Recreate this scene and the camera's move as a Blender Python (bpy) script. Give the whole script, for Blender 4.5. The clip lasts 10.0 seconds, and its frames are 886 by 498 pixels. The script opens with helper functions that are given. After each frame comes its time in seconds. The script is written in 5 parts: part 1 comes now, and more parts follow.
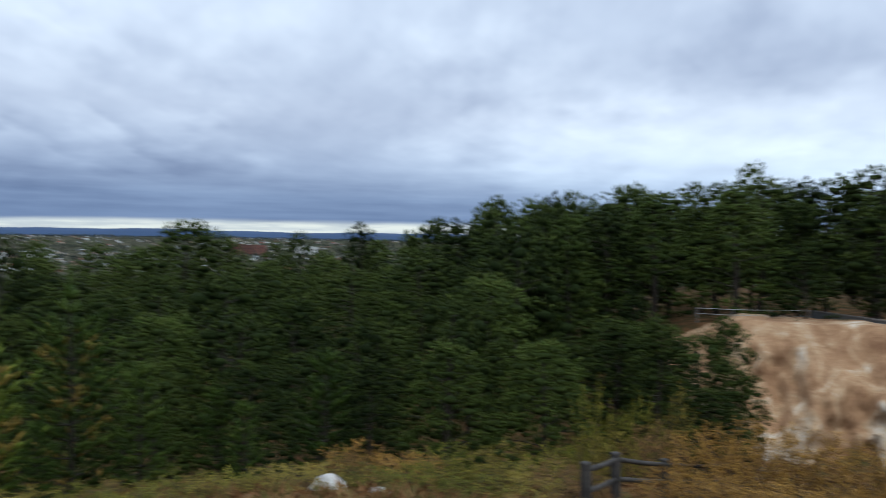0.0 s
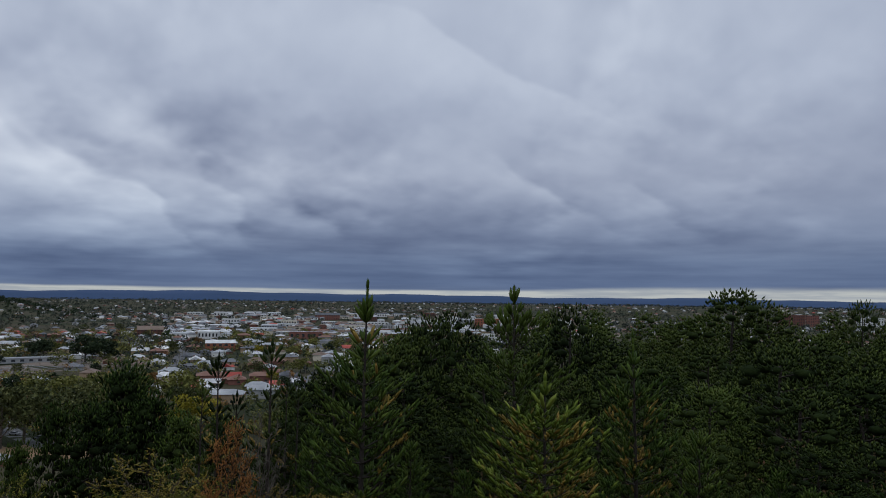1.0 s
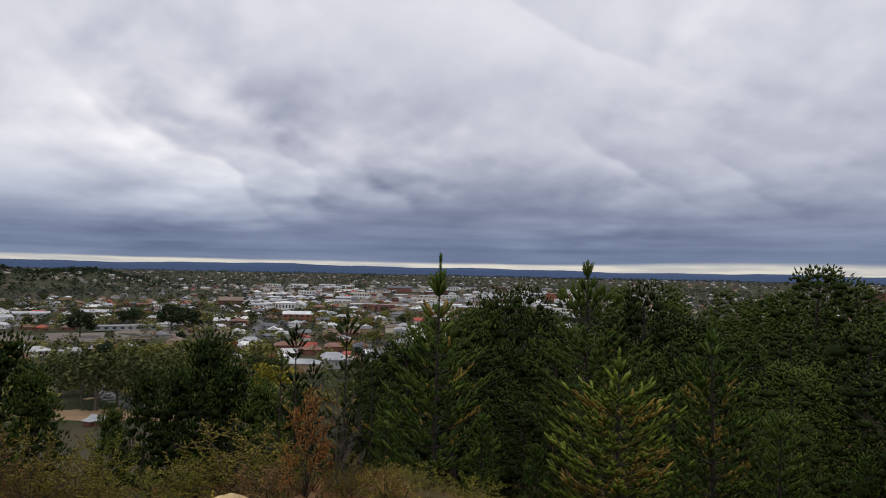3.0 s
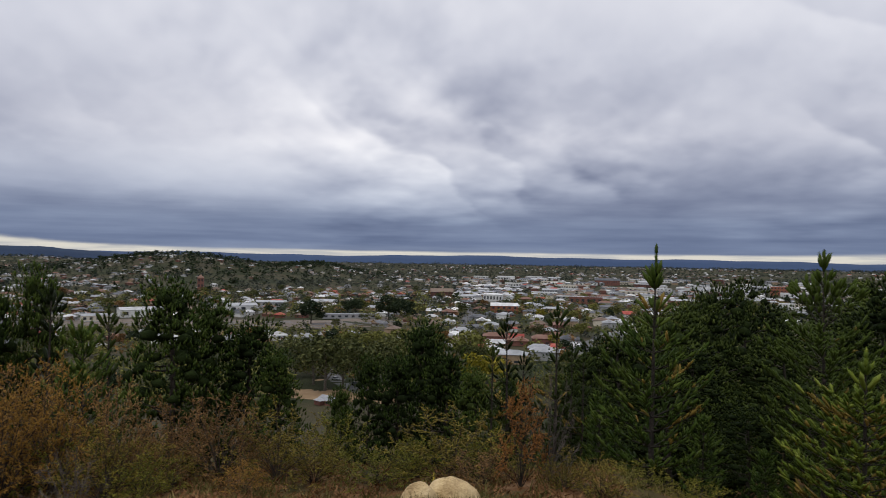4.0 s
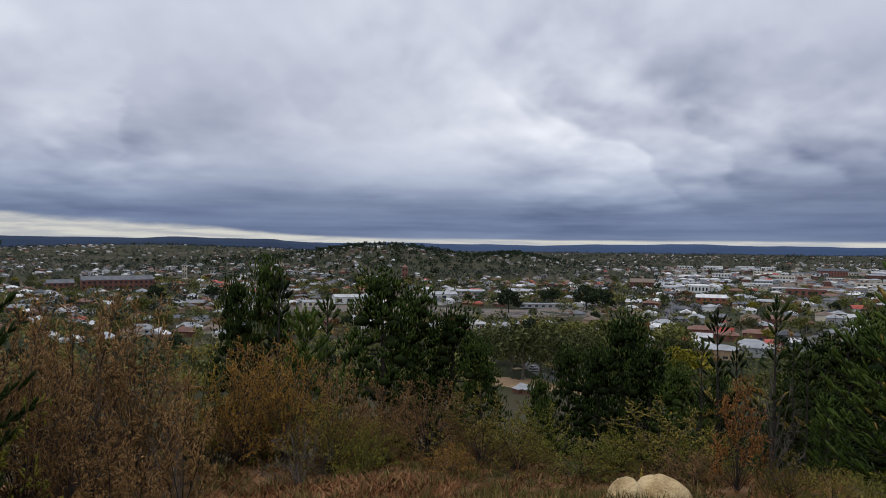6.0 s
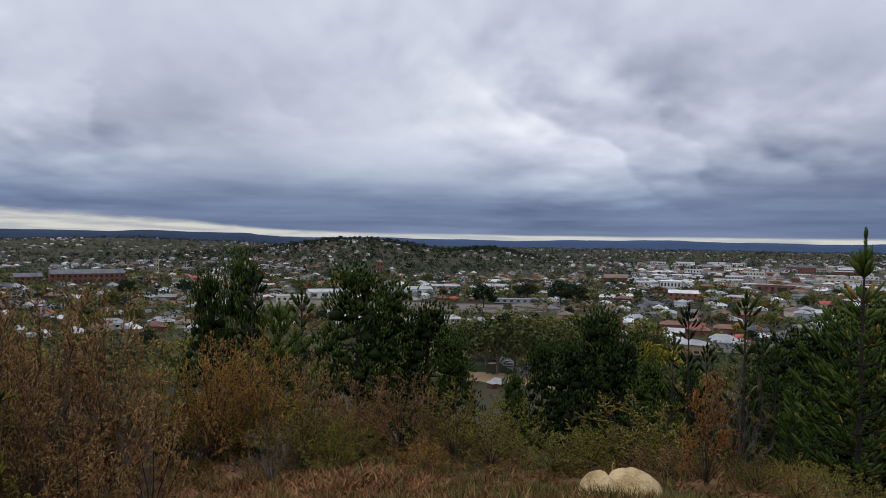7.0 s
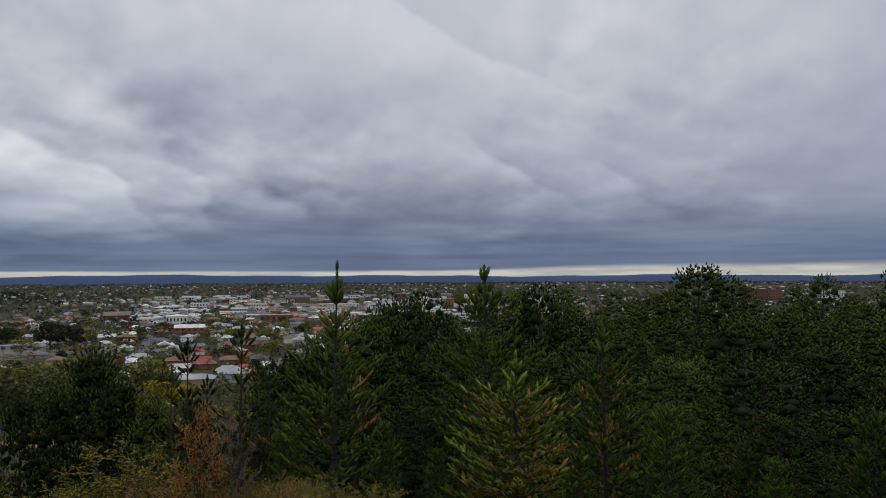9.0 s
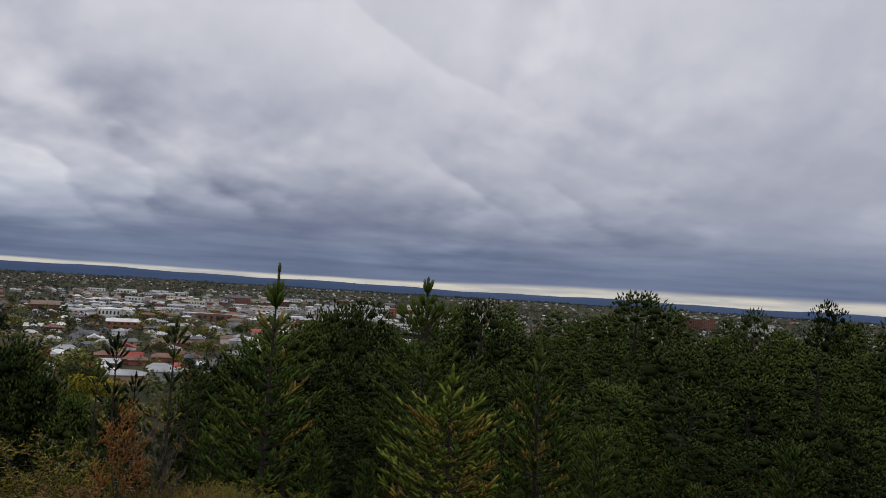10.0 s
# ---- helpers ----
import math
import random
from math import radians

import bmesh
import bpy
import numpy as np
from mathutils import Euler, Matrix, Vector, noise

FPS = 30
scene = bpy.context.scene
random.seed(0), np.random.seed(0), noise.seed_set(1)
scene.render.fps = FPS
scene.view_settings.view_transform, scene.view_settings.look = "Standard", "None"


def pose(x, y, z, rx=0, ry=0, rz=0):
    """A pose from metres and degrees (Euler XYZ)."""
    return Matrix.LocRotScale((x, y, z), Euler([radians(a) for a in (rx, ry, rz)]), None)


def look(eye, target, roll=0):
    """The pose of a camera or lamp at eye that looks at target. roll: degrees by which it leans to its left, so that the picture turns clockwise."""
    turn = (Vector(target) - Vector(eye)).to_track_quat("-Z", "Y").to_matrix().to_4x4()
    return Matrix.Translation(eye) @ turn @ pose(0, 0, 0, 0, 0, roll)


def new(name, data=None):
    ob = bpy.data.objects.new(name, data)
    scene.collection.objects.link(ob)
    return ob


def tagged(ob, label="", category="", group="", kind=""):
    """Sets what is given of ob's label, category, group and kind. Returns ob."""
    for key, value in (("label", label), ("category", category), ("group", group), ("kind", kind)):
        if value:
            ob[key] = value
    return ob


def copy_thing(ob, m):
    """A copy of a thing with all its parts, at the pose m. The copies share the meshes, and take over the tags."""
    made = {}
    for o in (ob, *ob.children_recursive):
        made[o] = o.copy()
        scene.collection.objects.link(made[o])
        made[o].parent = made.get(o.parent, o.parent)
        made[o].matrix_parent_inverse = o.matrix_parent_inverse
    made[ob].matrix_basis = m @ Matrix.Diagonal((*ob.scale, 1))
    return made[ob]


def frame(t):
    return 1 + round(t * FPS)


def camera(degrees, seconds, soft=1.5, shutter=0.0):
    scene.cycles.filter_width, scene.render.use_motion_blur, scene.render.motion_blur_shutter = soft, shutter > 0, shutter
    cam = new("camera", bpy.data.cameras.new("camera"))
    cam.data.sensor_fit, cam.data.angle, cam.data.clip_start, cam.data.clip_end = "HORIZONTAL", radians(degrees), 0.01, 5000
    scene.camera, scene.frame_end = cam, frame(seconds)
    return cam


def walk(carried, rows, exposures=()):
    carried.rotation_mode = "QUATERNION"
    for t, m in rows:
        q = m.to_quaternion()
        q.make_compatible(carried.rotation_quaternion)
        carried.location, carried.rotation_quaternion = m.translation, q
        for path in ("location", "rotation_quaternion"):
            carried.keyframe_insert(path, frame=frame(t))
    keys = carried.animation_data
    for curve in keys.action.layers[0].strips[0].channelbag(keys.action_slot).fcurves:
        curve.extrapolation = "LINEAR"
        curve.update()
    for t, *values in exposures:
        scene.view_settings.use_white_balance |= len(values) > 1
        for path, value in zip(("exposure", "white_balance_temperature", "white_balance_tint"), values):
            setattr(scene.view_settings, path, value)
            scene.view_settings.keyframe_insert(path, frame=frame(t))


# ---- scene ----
# camera: held at arm's length and turned about the body
EYE = 1.65
cam = camera(63.5, 10.0, soft=0.9, shutter=0.15)
TURN = [  # seconds, yaw, pitch, lean in degrees
    (0, 0.00, -1.00, 1.02),
    (0.1, 8.06, -0.15, 0.08),
    (0.3, 20.80, 2.61, 0.33),
    (0.5, 29.89, 3.94, -0.39),
    (0.6, 33.94, 4.02, -0.21),
    (1, 41.56, 3.88, 0.81),
    (1.5, 42.21, 3.45, 0.64),
    (2, 40.67, 3.15, 0.72),
    (2.2, 41.31, 3.04, 0.70),
    (3.3, 51.86, 1.22, 1.12),
    (3.5, 55.82, 1.04, 0.84),
    (4, 63.56, 0.76, 0.96),
    (4.5, 71.95, 0.26, 0.83),
    (5, 78.28, -0.01, 0.16),
    (5.5, 79.53, -0.26, 0.51),
    (7, 77.20, -0.65, 0.89),
    (7.5, 75.92, -0.79, 1.13),
    (8, 71.71, 0.34, 1.70),
    (8.5, 58.65, 0.96, 1.51),
    (8.7, 51.78, 1.96, 2.01),
    (9, 39.16, 2.30, -0.18),
    (9.5, 37.87, 2.27, 1.58),
    (10, 34.95, 3.36, 3.62),
]
rows = []
for t, yaw, pitch, lean in TURN:
    s, c = math.sin(radians(yaw)), math.cos(radians(yaw))
    eye = Vector((-0.4 * s, 0.4 * c, EYE))
    k = math.cos(radians(pitch))
    rows.append((t, look(eye, eye + Vector((-s * k, c * k, math.sin(radians(pitch)))), lean)))
walk(cam, rows, exposures=[(0.0, 0.45, 5700, 0), (0.3, 0.25, 5700, 2), (0.6, -0.37, 5650, 5), (1.2, -0.35, 5900, 6), (1.9, -0.08, 6350, 8), (3.5, 0.12, 6550, 9), (5.0, 0.05, 6250, 8), (8.0, 0.0, 6150, 8), (9.0, -0.2, 6400, 8), (10.0, -0.12, 6530, 9)])

# ---------------------------------------------------------------- sky and sun
world = bpy.data.worlds.new("overcast_sky")
scene.world = world
world.use_nodes = True
wt = world.node_tree
wt.nodes.clear()


def wn(kind, **values):
    n = wt.nodes.new(kind)
    for key, value in values.items():
        n.inputs[key].default_value = value
    return n


def wmath(op, a, b=None, c=None, clamp=False):
    n = wt.nodes.new("ShaderNodeMath")
    n.operation, n.use_clamp = op, clamp
    for i, v in enumerate((a, b, c)):
        if v is None:
            continue
        if isinstance(v, (int, float)):
            n.inputs[i].default_value = v
        else:
            wt.links.new(v, n.inputs[i])
    return n.outputs[0]


def wrange(v, a, b, lo=0.0, hi=1.0, smooth=True):
    n = wt.nodes.new("ShaderNodeMapRange")
    n.interpolation_type = "SMOOTHSTEP" if smooth else "LINEAR"
    wt.links.new(v, n.inputs[0])
    for i, w in enumerate((a, b, lo, hi)):
        if isinstance(w, (int, float)):
            n.inputs[1 + i].default_value = w
        else:
            wt.links.new(w, n.inputs[1 + i])
    return n.outputs[0]


def wramp(v, stops):
    n = wt.nodes.new("ShaderNodeValToRGB")
    wt.links.new(v, n.inputs[0])
    e = n.color_ramp.elements
    while len(e) > 1:
        e.remove(e[-1])
    e[0].position, e[0].color = stops[0][0], (*stops[0][1], 1)
    for p, c in stops[1:]:
        x = e.new(p)
        x.color = (*c, 1)
    return n.outputs[0]


def wmix(f, a, b, mode="MIX"):
    n = wt.nodes.new("ShaderNodeMix")
    n.data_type, n.blend_type = "RGBA", mode
    for i, v in ((0, f), (6, a), (7, b)):
        if isinstance(v, (int, float)):
            n.inputs[i].default_value = v
        elif isinstance(v, tuple):
            n.inputs[i].default_value = (*v, 1)
        else:
            wt.links.new(v, n.inputs[i])
    return n.outputs[2]


def wnoise(vec, scale, detail, rough=0.5, warp=0.0, stretch=None, shift=(0, 0, 0)):
    m = wt.nodes.new("ShaderNodeMapping")
    wt.links.new(vec, m.inputs[0])
    m.inputs[1].default_value = shift
    if stretch:
        m.inputs[3].default_value = stretch
    n = wn("ShaderNodeTexNoise", Scale=scale, Detail=detail, Roughness=rough, Distortion=warp)
    wt.links.new(m.outputs[0], n.inputs["Vector"])
    return n.outputs[0]


way = wn("ShaderNodeTexCoord").outputs["Generated"]
sep = wn("ShaderNodeSeparateXYZ")
wt.links.new(way, sep.inputs[0])
dx, dy, dz = sep.outputs
up = wmath("MAXIMUM", dz, 0.0)
ring = wmath("SQRT", wmath("ADD", wmath("MULTIPLY", dx, dx), wmath("MULTIPLY", dy, dy)))
yaw_of = wmath("MULTIPLY", wmath("ARCTAN2", wmath("MULTIPLY", dx, -1.0), dy), 57.2958)
el_of = wmath("MULTIPLY", wmath("ARCSINE", dz), 57.2958)
# the cloud deck: billows that flatten towards the horizon
deck = wn("ShaderNodeCombineXYZ")
wt.links.new(wmath("DIVIDE", dx, ring), deck.inputs[0])
wt.links.new(wmath("DIVIDE", dy, ring), deck.inputs[1])
wt.links.new(wmath("MULTIPLY", wmath("LOGARITHM", wmath("ADD", up, 0.05), 2.71828), 0.42), deck.inputs[2])
deck = deck.outputs[0]
big = wnoise(deck, 2.2, 2, 0.5, 0.0, shift=(3.1, 1.7, 0))
billow = wnoise(deck, 4.8, 4, 0.45, 0.0, shift=(7.3, 2.2, 0))
fine = wnoise(deck, 12.0, 5, 0.5, 0.0)


def heaps(lift):
    """Rounded heaps with creases between them."""
    out = None
    for size, weight in ((2.8, 1.0), (6.5, 0.5), (15.0, 0.28), (32.0, 0.13)):
        n = wmath("ABSOLUTE", wmath("SUBTRACT", wnoise(deck, size, 1, 0.4, 0.0, shift=(lift[0] + size, lift[1], lift[2])), 0.5))
        n = wmath("MULTIPLY", wmath("POWER", n, 1.5), 4.0 * weight)
        out = n if out is None else wmath("ADD", out, n)
    return out


relief = wmath("SUBTRACT", heaps((0, 0, 0)), heaps((0.012, 0, -0.03)))
light = wmath("MULTIPLY", wmath("SUBTRACT", big, 0.5), 0.8)
light = wmath("ADD", light, wmath("MULTIPLY", wmath("SUBTRACT", wrange(billow, 0.36, 0.62), 0.5), 0.13))
light = wmath("ADD", light, wmath("MULTIPLY", relief, wrange(big, 0.38, 0.62, 0.35, 1.0)))
light = wmath("ADD", light, wmath("MULTIPLY", wmath("SUBTRACT", fine, 0.5), 0.09))
streak = wnoise(deck, 4.5, 5, 0.5, 0.0, stretch=(1, 1, 3.5))
light = wmath("ADD", light, wmath("MULTIPLY", wmath("SUBTRACT", streak, 0.5), wrange(up, 0.03, 0.12, 1.5, 0.0)))
# heaped lumps with creases between, here and there
swirl = wt.nodes.new("ShaderNodeVectorMath")
swirl.operation = "MULTIPLY_ADD"
mixed = wn("ShaderNodeTexNoise", Scale=7.0, Detail=4.0)
wt.links.new(deck, mixed.inputs["Vector"])
wt.links.new(mixed.outputs["Color"], swirl.inputs[0])
swirl.inputs[1].default_value = (0.12, 0.12, 0.12)
wt.links.new(deck, swirl.inputs[2])
heap = wn("ShaderNodeTexVoronoi", Scale=9.0)
heap.feature = "SMOOTH_F1"
heap.inputs["Smoothness"].default_value = 0.6
wt.links.new(swirl.outputs[0], heap.inputs["Vector"])
puff = wmath("SUBTRACT", 0.42, heap.outputs["Distance"])
light = wmath("ADD", light, wmath("MULTIPLY", wmath("MULTIPLY", puff, 0.8), wrange(big, 0.42, 0.6)))
ragged_a = wmath("ADD", yaw_of, wmath("ADD", wmath("MULTIPLY", wmath("SUBTRACT", billow, 0.5), 13.0), wmath("MULTIPLY", wmath("SUBTRACT", fine, 0.5), 5.0)))
ragged_e = wmath("ADD", el_of, wmath("ADD", wmath("MULTIPLY", wmath("SUBTRACT", fine, 0.5), 2.5), wmath("MULTIPLY", wmath("SUBTRACT", big, 0.5), 3.0)))


def cloud_edge(yaw, el, slope, reach, tall, gain_):
    """A bank of cloud, pale up to a ragged edge that leans over."""
    d = wmath("SUBTRACT", wmath("SUBTRACT", ragged_a, yaw), wmath("MULTIPLY", wmath("SUBTRACT", ragged_e, el), slope))
    side = wmath("MULTIPLY", wrange(d, -0.3, 1.0), wrange(d, 1.0, reach, 1.0, 0.0))
    h = wmath("DIVIDE", wmath("SUBTRACT", ragged_e, el), tall)
    band = wmath("EXPONENT", wmath("MULTIPLY", wmath("MULTIPLY", h, h), -1.0))
    return wmath("MULTIPLY", wmath("MULTIPLY", side, band), gain_)


def cloud_shade(yaw, el, wide, tall, gain_):
    a = wmath("DIVIDE", wmath("SUBTRACT", ragged_a, yaw), wide)
    h = wmath("DIVIDE", wmath("SUBTRACT", ragged_e, el), tall)
    s_ = wmath("ADD", wmath("MULTIPLY", a, a), wmath("MULTIPLY", h, h))
    return wmath("MULTIPLY", wmath("EXPONENT", wmath("MULTIPLY", s_, -1.0)), gain_)


for f_ in (cloud_edge(65.5, 7.5, 1.45, 24, 4.2, 0.4), cloud_edge(58.2, 7.3, 0.9, 11, 3.6, 0.3), cloud_edge(38.5, 19.0, 2.2, 18, 4.0, 0.34), cloud_edge(31.5, 7.8, 1.8, 12, 2.8, 0.3), cloud_edge(23.0, 6.6, 1.6, 9, 2.4, 0.24), cloud_edge(50.5, 6.2, 1.4, 8, 2.6, 0.26), cloud_edge(73.0, 11.5, 1.2, 12, 3.0, 0.2), cloud_edge(88.0, 9.5, 1.0, 9, 2.2, 0.16),
           cloud_edge(104.0, 9.0, 0.2, 14, 4.0, 0.22), cloud_shade(97, 8.8, 7, 1.8, -0.18), cloud_shade(85, 5.5, 15, 4.0, 0.62), cloud_shade(52, 4.2, 16, 2.0, -0.2), cloud_shade(90, 3.2, 14, 1.2, -0.16), cloud_shade(30, 5.0, 16, 2.0, -0.2), cloud_shade(-24, 4.5, 24, 5.0, 1.1), cloud_shade(-22, 20, 26, 11, -0.45)):
    light = wmath("ADD", light, f_)
# brightness of the deck by height: dark slate low down, pale grey overhead
height = wrange(up, 0.0, 0.55, smooth=False)
base = wramp(height, [(0.0, (0.21, 0.25, 0.35)), (0.035, (0.155, 0.195, 0.305)), (0.09, (0.185, 0.225, 0.335)), (0.16, (0.295, 0.328, 0.435)),
                      (0.30, (0.46, 0.475, 0.565)), (0.5, (0.60, 0.61, 0.69)), (1.0, (0.66, 0.665, 0.73))])
light = wmath("MULTIPLY", light, wmath("MULTIPLY", wrange(up, 0.015, 0.12, 0.5, 1.0), wrange(up, 0.14, 0.34, 1.0, 0.42)))
gain = wmath("MAXIMUM", wmath("ADD", 1.0, light), 0.3)
gain_rgb = wn("ShaderNodeCombineXYZ")
for i, p_ in enumerate((1.08, 1.0, 0.78)):
    wt.links.new(wmath("POWER", gain, p_), gain_rgb.inputs[i])
clouds = wmix(1.0, base, gain_rgb.outputs[0], "MULTIPLY")
# the clear strip under the deck's far edge, wider towards the left-hand hills
wave = wnoise(deck, 7.0, 5, 0.6, 0.0)
lip = wmath("ADD", wmath("ADD", wrange(dy, 0.1, -0.4, 0.0072, 0.027), wrange(dy, 0.74, 0.97, 0.0, 0.004)), wmath("MULTIPLY", wmath("SUBTRACT", wave, 0.5), wrange(dy, 0.2, -0.3, 0.004, 0.022)))
strip = wrange(dz, lip, wmath("ADD", lip, wmath("ADD", wrange(dy, 0.1, -0.3, 0.004, 0.012), wrange(dy, 0.74, 0.97, 0.0, 0.006))), 1.0, 0.0)
sky = wn("ShaderNodeTexSky")
sky.sky_type, sky.sun_disc = "NISHITA", False
sky.sun_elevation, sky.sun_rotation = radians(66), radians(150)
clear = wmix(0.16, (0.74, 0.70, 0.63), wmix(1.0, sky.outputs[0], (0.08, 0.08, 0.08), "MULTIPLY"))
broken = wrange(wnoise(deck, 9.0, 4, 0.55, 0.0, stretch=(1, 1, 2)), 0.38, 0.62, 0.6, 0.98)
full = wmix(wmath("MULTIPLY", strip, broken), clouds, clear)
back = wn("ShaderNodeBackground", Strength=1.0)
wt.links.new(full, back.inputs[0])
wt.links.new(back.outputs[0], wn("ShaderNodeOutputWorld").inputs[0])

sun_data = bpy.data.lights.new("sun", "SUN")
sun_data.energy, sun_data.angle, sun_data.color = 1.2, radians(35), (1.0, 0.96, 0.9)
sun = new("sun", sun_data)
sun.matrix_world = look((0, 0, 300), (-28, 46, 180))

# ---------------------------------------------------------------- materials
def material(name, colours, scale=4.0, rough=0.8, bump=0.0, bump_scale=None, gloss=0.3, island=0.0, each=0.0, metallic=0.0, spots=None, coord="Object"):
    """A surface of mixed colours: noise at two scales, spread over islands and over things."""
    m = bpy.data.materials.new(name)
    m.use_nodes = True
    t = m.node_tree
    p = t.nodes["Principled BSDF"]
    p.inputs["Roughness"].default_value, p.inputs["Metallic"].default_value = rough, metallic
    p.inputs["Specular IOR Level"].default_value = gloss
    tc = t.nodes.new("ShaderNodeTexCoord")
    a = t.nodes.new("ShaderNodeTexNoise")
    a.inputs["Scale"].default_value, a.inputs["Detail"].default_value = scale, 5
    b = t.nodes.new("ShaderNodeTexNoise")
    b.inputs["Scale"].default_value, b.inputs["Detail"].default_value = scale * 9, 3
    for n in (a, b):
        t.links.new(tc.outputs[coord], n.inputs["Vector"])
    def add(u, v, k):
        n = t.nodes.new("ShaderNodeMath")
        n.operation = "MULTIPLY_ADD"
        t.links.new(v, n.inputs[0])
        n.inputs[1].default_value = k
        if isinstance(u, float):
            n.inputs[2].default_value = u
        else:
            t.links.new(u, n.inputs[2])
        return n.outputs[0]
    v = add(-0.75 + 0.5, a.outputs[0], 1.1)
    v = add(v, b.outputs[0], 0.4)
    if island:
        g = t.nodes.new("ShaderNodeNewGeometry")
        v = add(v, g.outputs["Random Per Island"], island)
        v = add(v, g.outputs["Random Per Island"], 0.0)
    if each:
        o = t.nodes.new("ShaderNodeObjectInfo")
        v = add(v, o.outputs["Random"], each)
    shift = t.nodes.new("ShaderNodeMath")
    shift.operation = "SUBTRACT"
    t.links.new(v, shift.inputs[0])
    shift.inputs[1].default_value = 0.5 * (island + each)
    r = t.nodes.new("ShaderNodeValToRGB")
    t.links.new(shift.outputs[0], r.inputs[0])
    e = r.color_ramp.elements
    e[0].position, e[0].color = 0.2, (*colours[0], 1)
    e[1].position, e[1].color = 0.8, (*colours[-1], 1)
    for i, c in enumerate(colours[1:-1]):
        x = e.new(0.2 + 0.6 * (i + 1) / (len(colours) - 1))
        x.color = (*c, 1)
    t.links.new(r.outputs[0], p.inputs["Base Color"])
    if bump:
        n = t.nodes.new("ShaderNodeTexNoise")
        n.inputs["Scale"].default_value, n.inputs["Detail"].default_value = bump_scale or scale * 12, 5
        t.links.new(tc.outputs[coord], n.inputs["Vector"])
        q = t.nodes.new("ShaderNodeBump")
        q.inputs["Strength"].default_value, q.inputs["Distance"].default_value = bump, 0.05
        t.links.new(n.outputs[0], q.inputs["Height"])
        t.links.new(q.outputs[0], p.inputs["Normal"])
    return m


M = {}
M["bark"] = material("bark", [(0.014, 0.011, 0.009), (0.032, 0.026, 0.021), (0.065, 0.052, 0.042)], 6, 0.9, 0.6)
M["bark_pale"] = material("pale_bark", [(0.06, 0.05, 0.04), (0.14, 0.12, 0.10), (0.22, 0.19, 0.16)], 6, 0.9, 0.5)
M["twig"] = material("grey_twig", [(0.04, 0.033, 0.028), (0.09, 0.075, 0.065), (0.15, 0.125, 0.11)], 5, 0.9, 0.0, each=0.3)
M["stem_brown"] = material("brown_stem", [(0.02, 0.015, 0.012), (0.05, 0.038, 0.03), (0.095, 0.075, 0.06)], 5, 0.9, each=0.3)
M["stem"] = material("dark_stem", [(0.015, 0.012, 0.01), (0.04, 0.03, 0.022)], 5, 0.9)
M["pine"] = material("pine_needles", [(0.011, 0.019, 0.0038), (0.026, 0.042, 0.0072), (0.052, 0.076, 0.0138)], 0.8, 0.55, gloss=0.06, island=0.25, each=0.9)
M["pine_dark"] = material("dark_pine_needles", [(0.0075, 0.0125, 0.003), (0.017, 0.027, 0.0053), (0.038, 0.053, 0.0105)], 0.6, 0.55, gloss=0.06, island=0.25, each=0.9)
M["pine_light"] = material("light_pine_needles", [(0.035, 0.055, 0.008), (0.085, 0.12, 0.016), (0.16, 0.19, 0.03)], 0.8, 0.55, gloss=0.06, island=0.5)
# Lighter green: new growth, and light painted onto the pads' tops.
M["pine_tip"] = material("fresh_lit_pine_tips", [(0.017, 0.026, 0.0055), (0.042, 0.060, 0.012), (0.08, 0.10, 0.022)], 0.8, 0.6, gloss=0.06, island=0.3, each=0.4)
M["dry_grass"] = material("dry_grass", [(0.13, 0.085, 0.045), (0.24, 0.16, 0.09), (0.32, 0.23, 0.14)], 0.05, 0.95)
M["pine_young"] = material("young_pine_needles", [(0.011, 0.023, 0.004), (0.038, 0.064, 0.011), (0.095, 0.128, 0.024)], 0.8, 0.55, gloss=0.06, island=0.3, each=0.2)
# Near-black green: the shade inside the pine pads, put into the colour.
M["core_shade"] = material("painted_core_shade", [(0.008, 0.013, 0.004), (0.014, 0.022, 0.006), (0.025, 0.036, 0.009)], 2.5, 0.9, 0.9, 9, gloss=0.05, each=0.6)
M["pine_yellow"] = material("yellowed_needles", [(0.09, 0.07, 0.015), (0.2, 0.14, 0.03), (0.3, 0.2, 0.05)], 1, 0.6, gloss=0.06, island=0.5)
M["shrub_brown"] = material("brown_shrub_leaves", [(0.11, 0.062, 0.024), (0.24, 0.138, 0.052), (0.37, 0.225, 0.095)], 1.6, 0.7, gloss=0.06, island=0.22, each=0.3)
M["shrub_orange"] = material("orange_shrub_leaves", [(0.14, 0.075, 0.017), (0.30, 0.165, 0.035), (0.44, 0.26, 0.065)], 1.6, 0.7, gloss=0.06, island=0.22, each=0.2)
M["shrub_olive"] = material("olive_shrub_leaves", [(0.075, 0.06, 0.013), (0.19, 0.15, 0.028), (0.34, 0.27, 0.055)], 1.6, 0.7, gloss=0.06, island=0.22, each=0.35)
M["shrub_green"] = material("green_shrub_leaves", [(0.06, 0.064, 0.01), (0.15, 0.15, 0.022), (0.32, 0.28, 0.042)], 1.6, 0.65, gloss=0.06, island=0.22, each=0.3)
M["shrub_rust"] = material("rust_shrub_leaves", [(0.11, 0.045, 0.014), (0.26, 0.115, 0.032), (0.38, 0.19, 0.06)], 1.2, 0.7, gloss=0.06, island=0.3)
M["fern_red"] = material("red_bracken", [(0.10, 0.045, 0.02), (0.2, 0.09, 0.04), (0.32, 0.17, 0.085)], 1.0, 0.8, gloss=0.06, island=0.6, coord="Object")
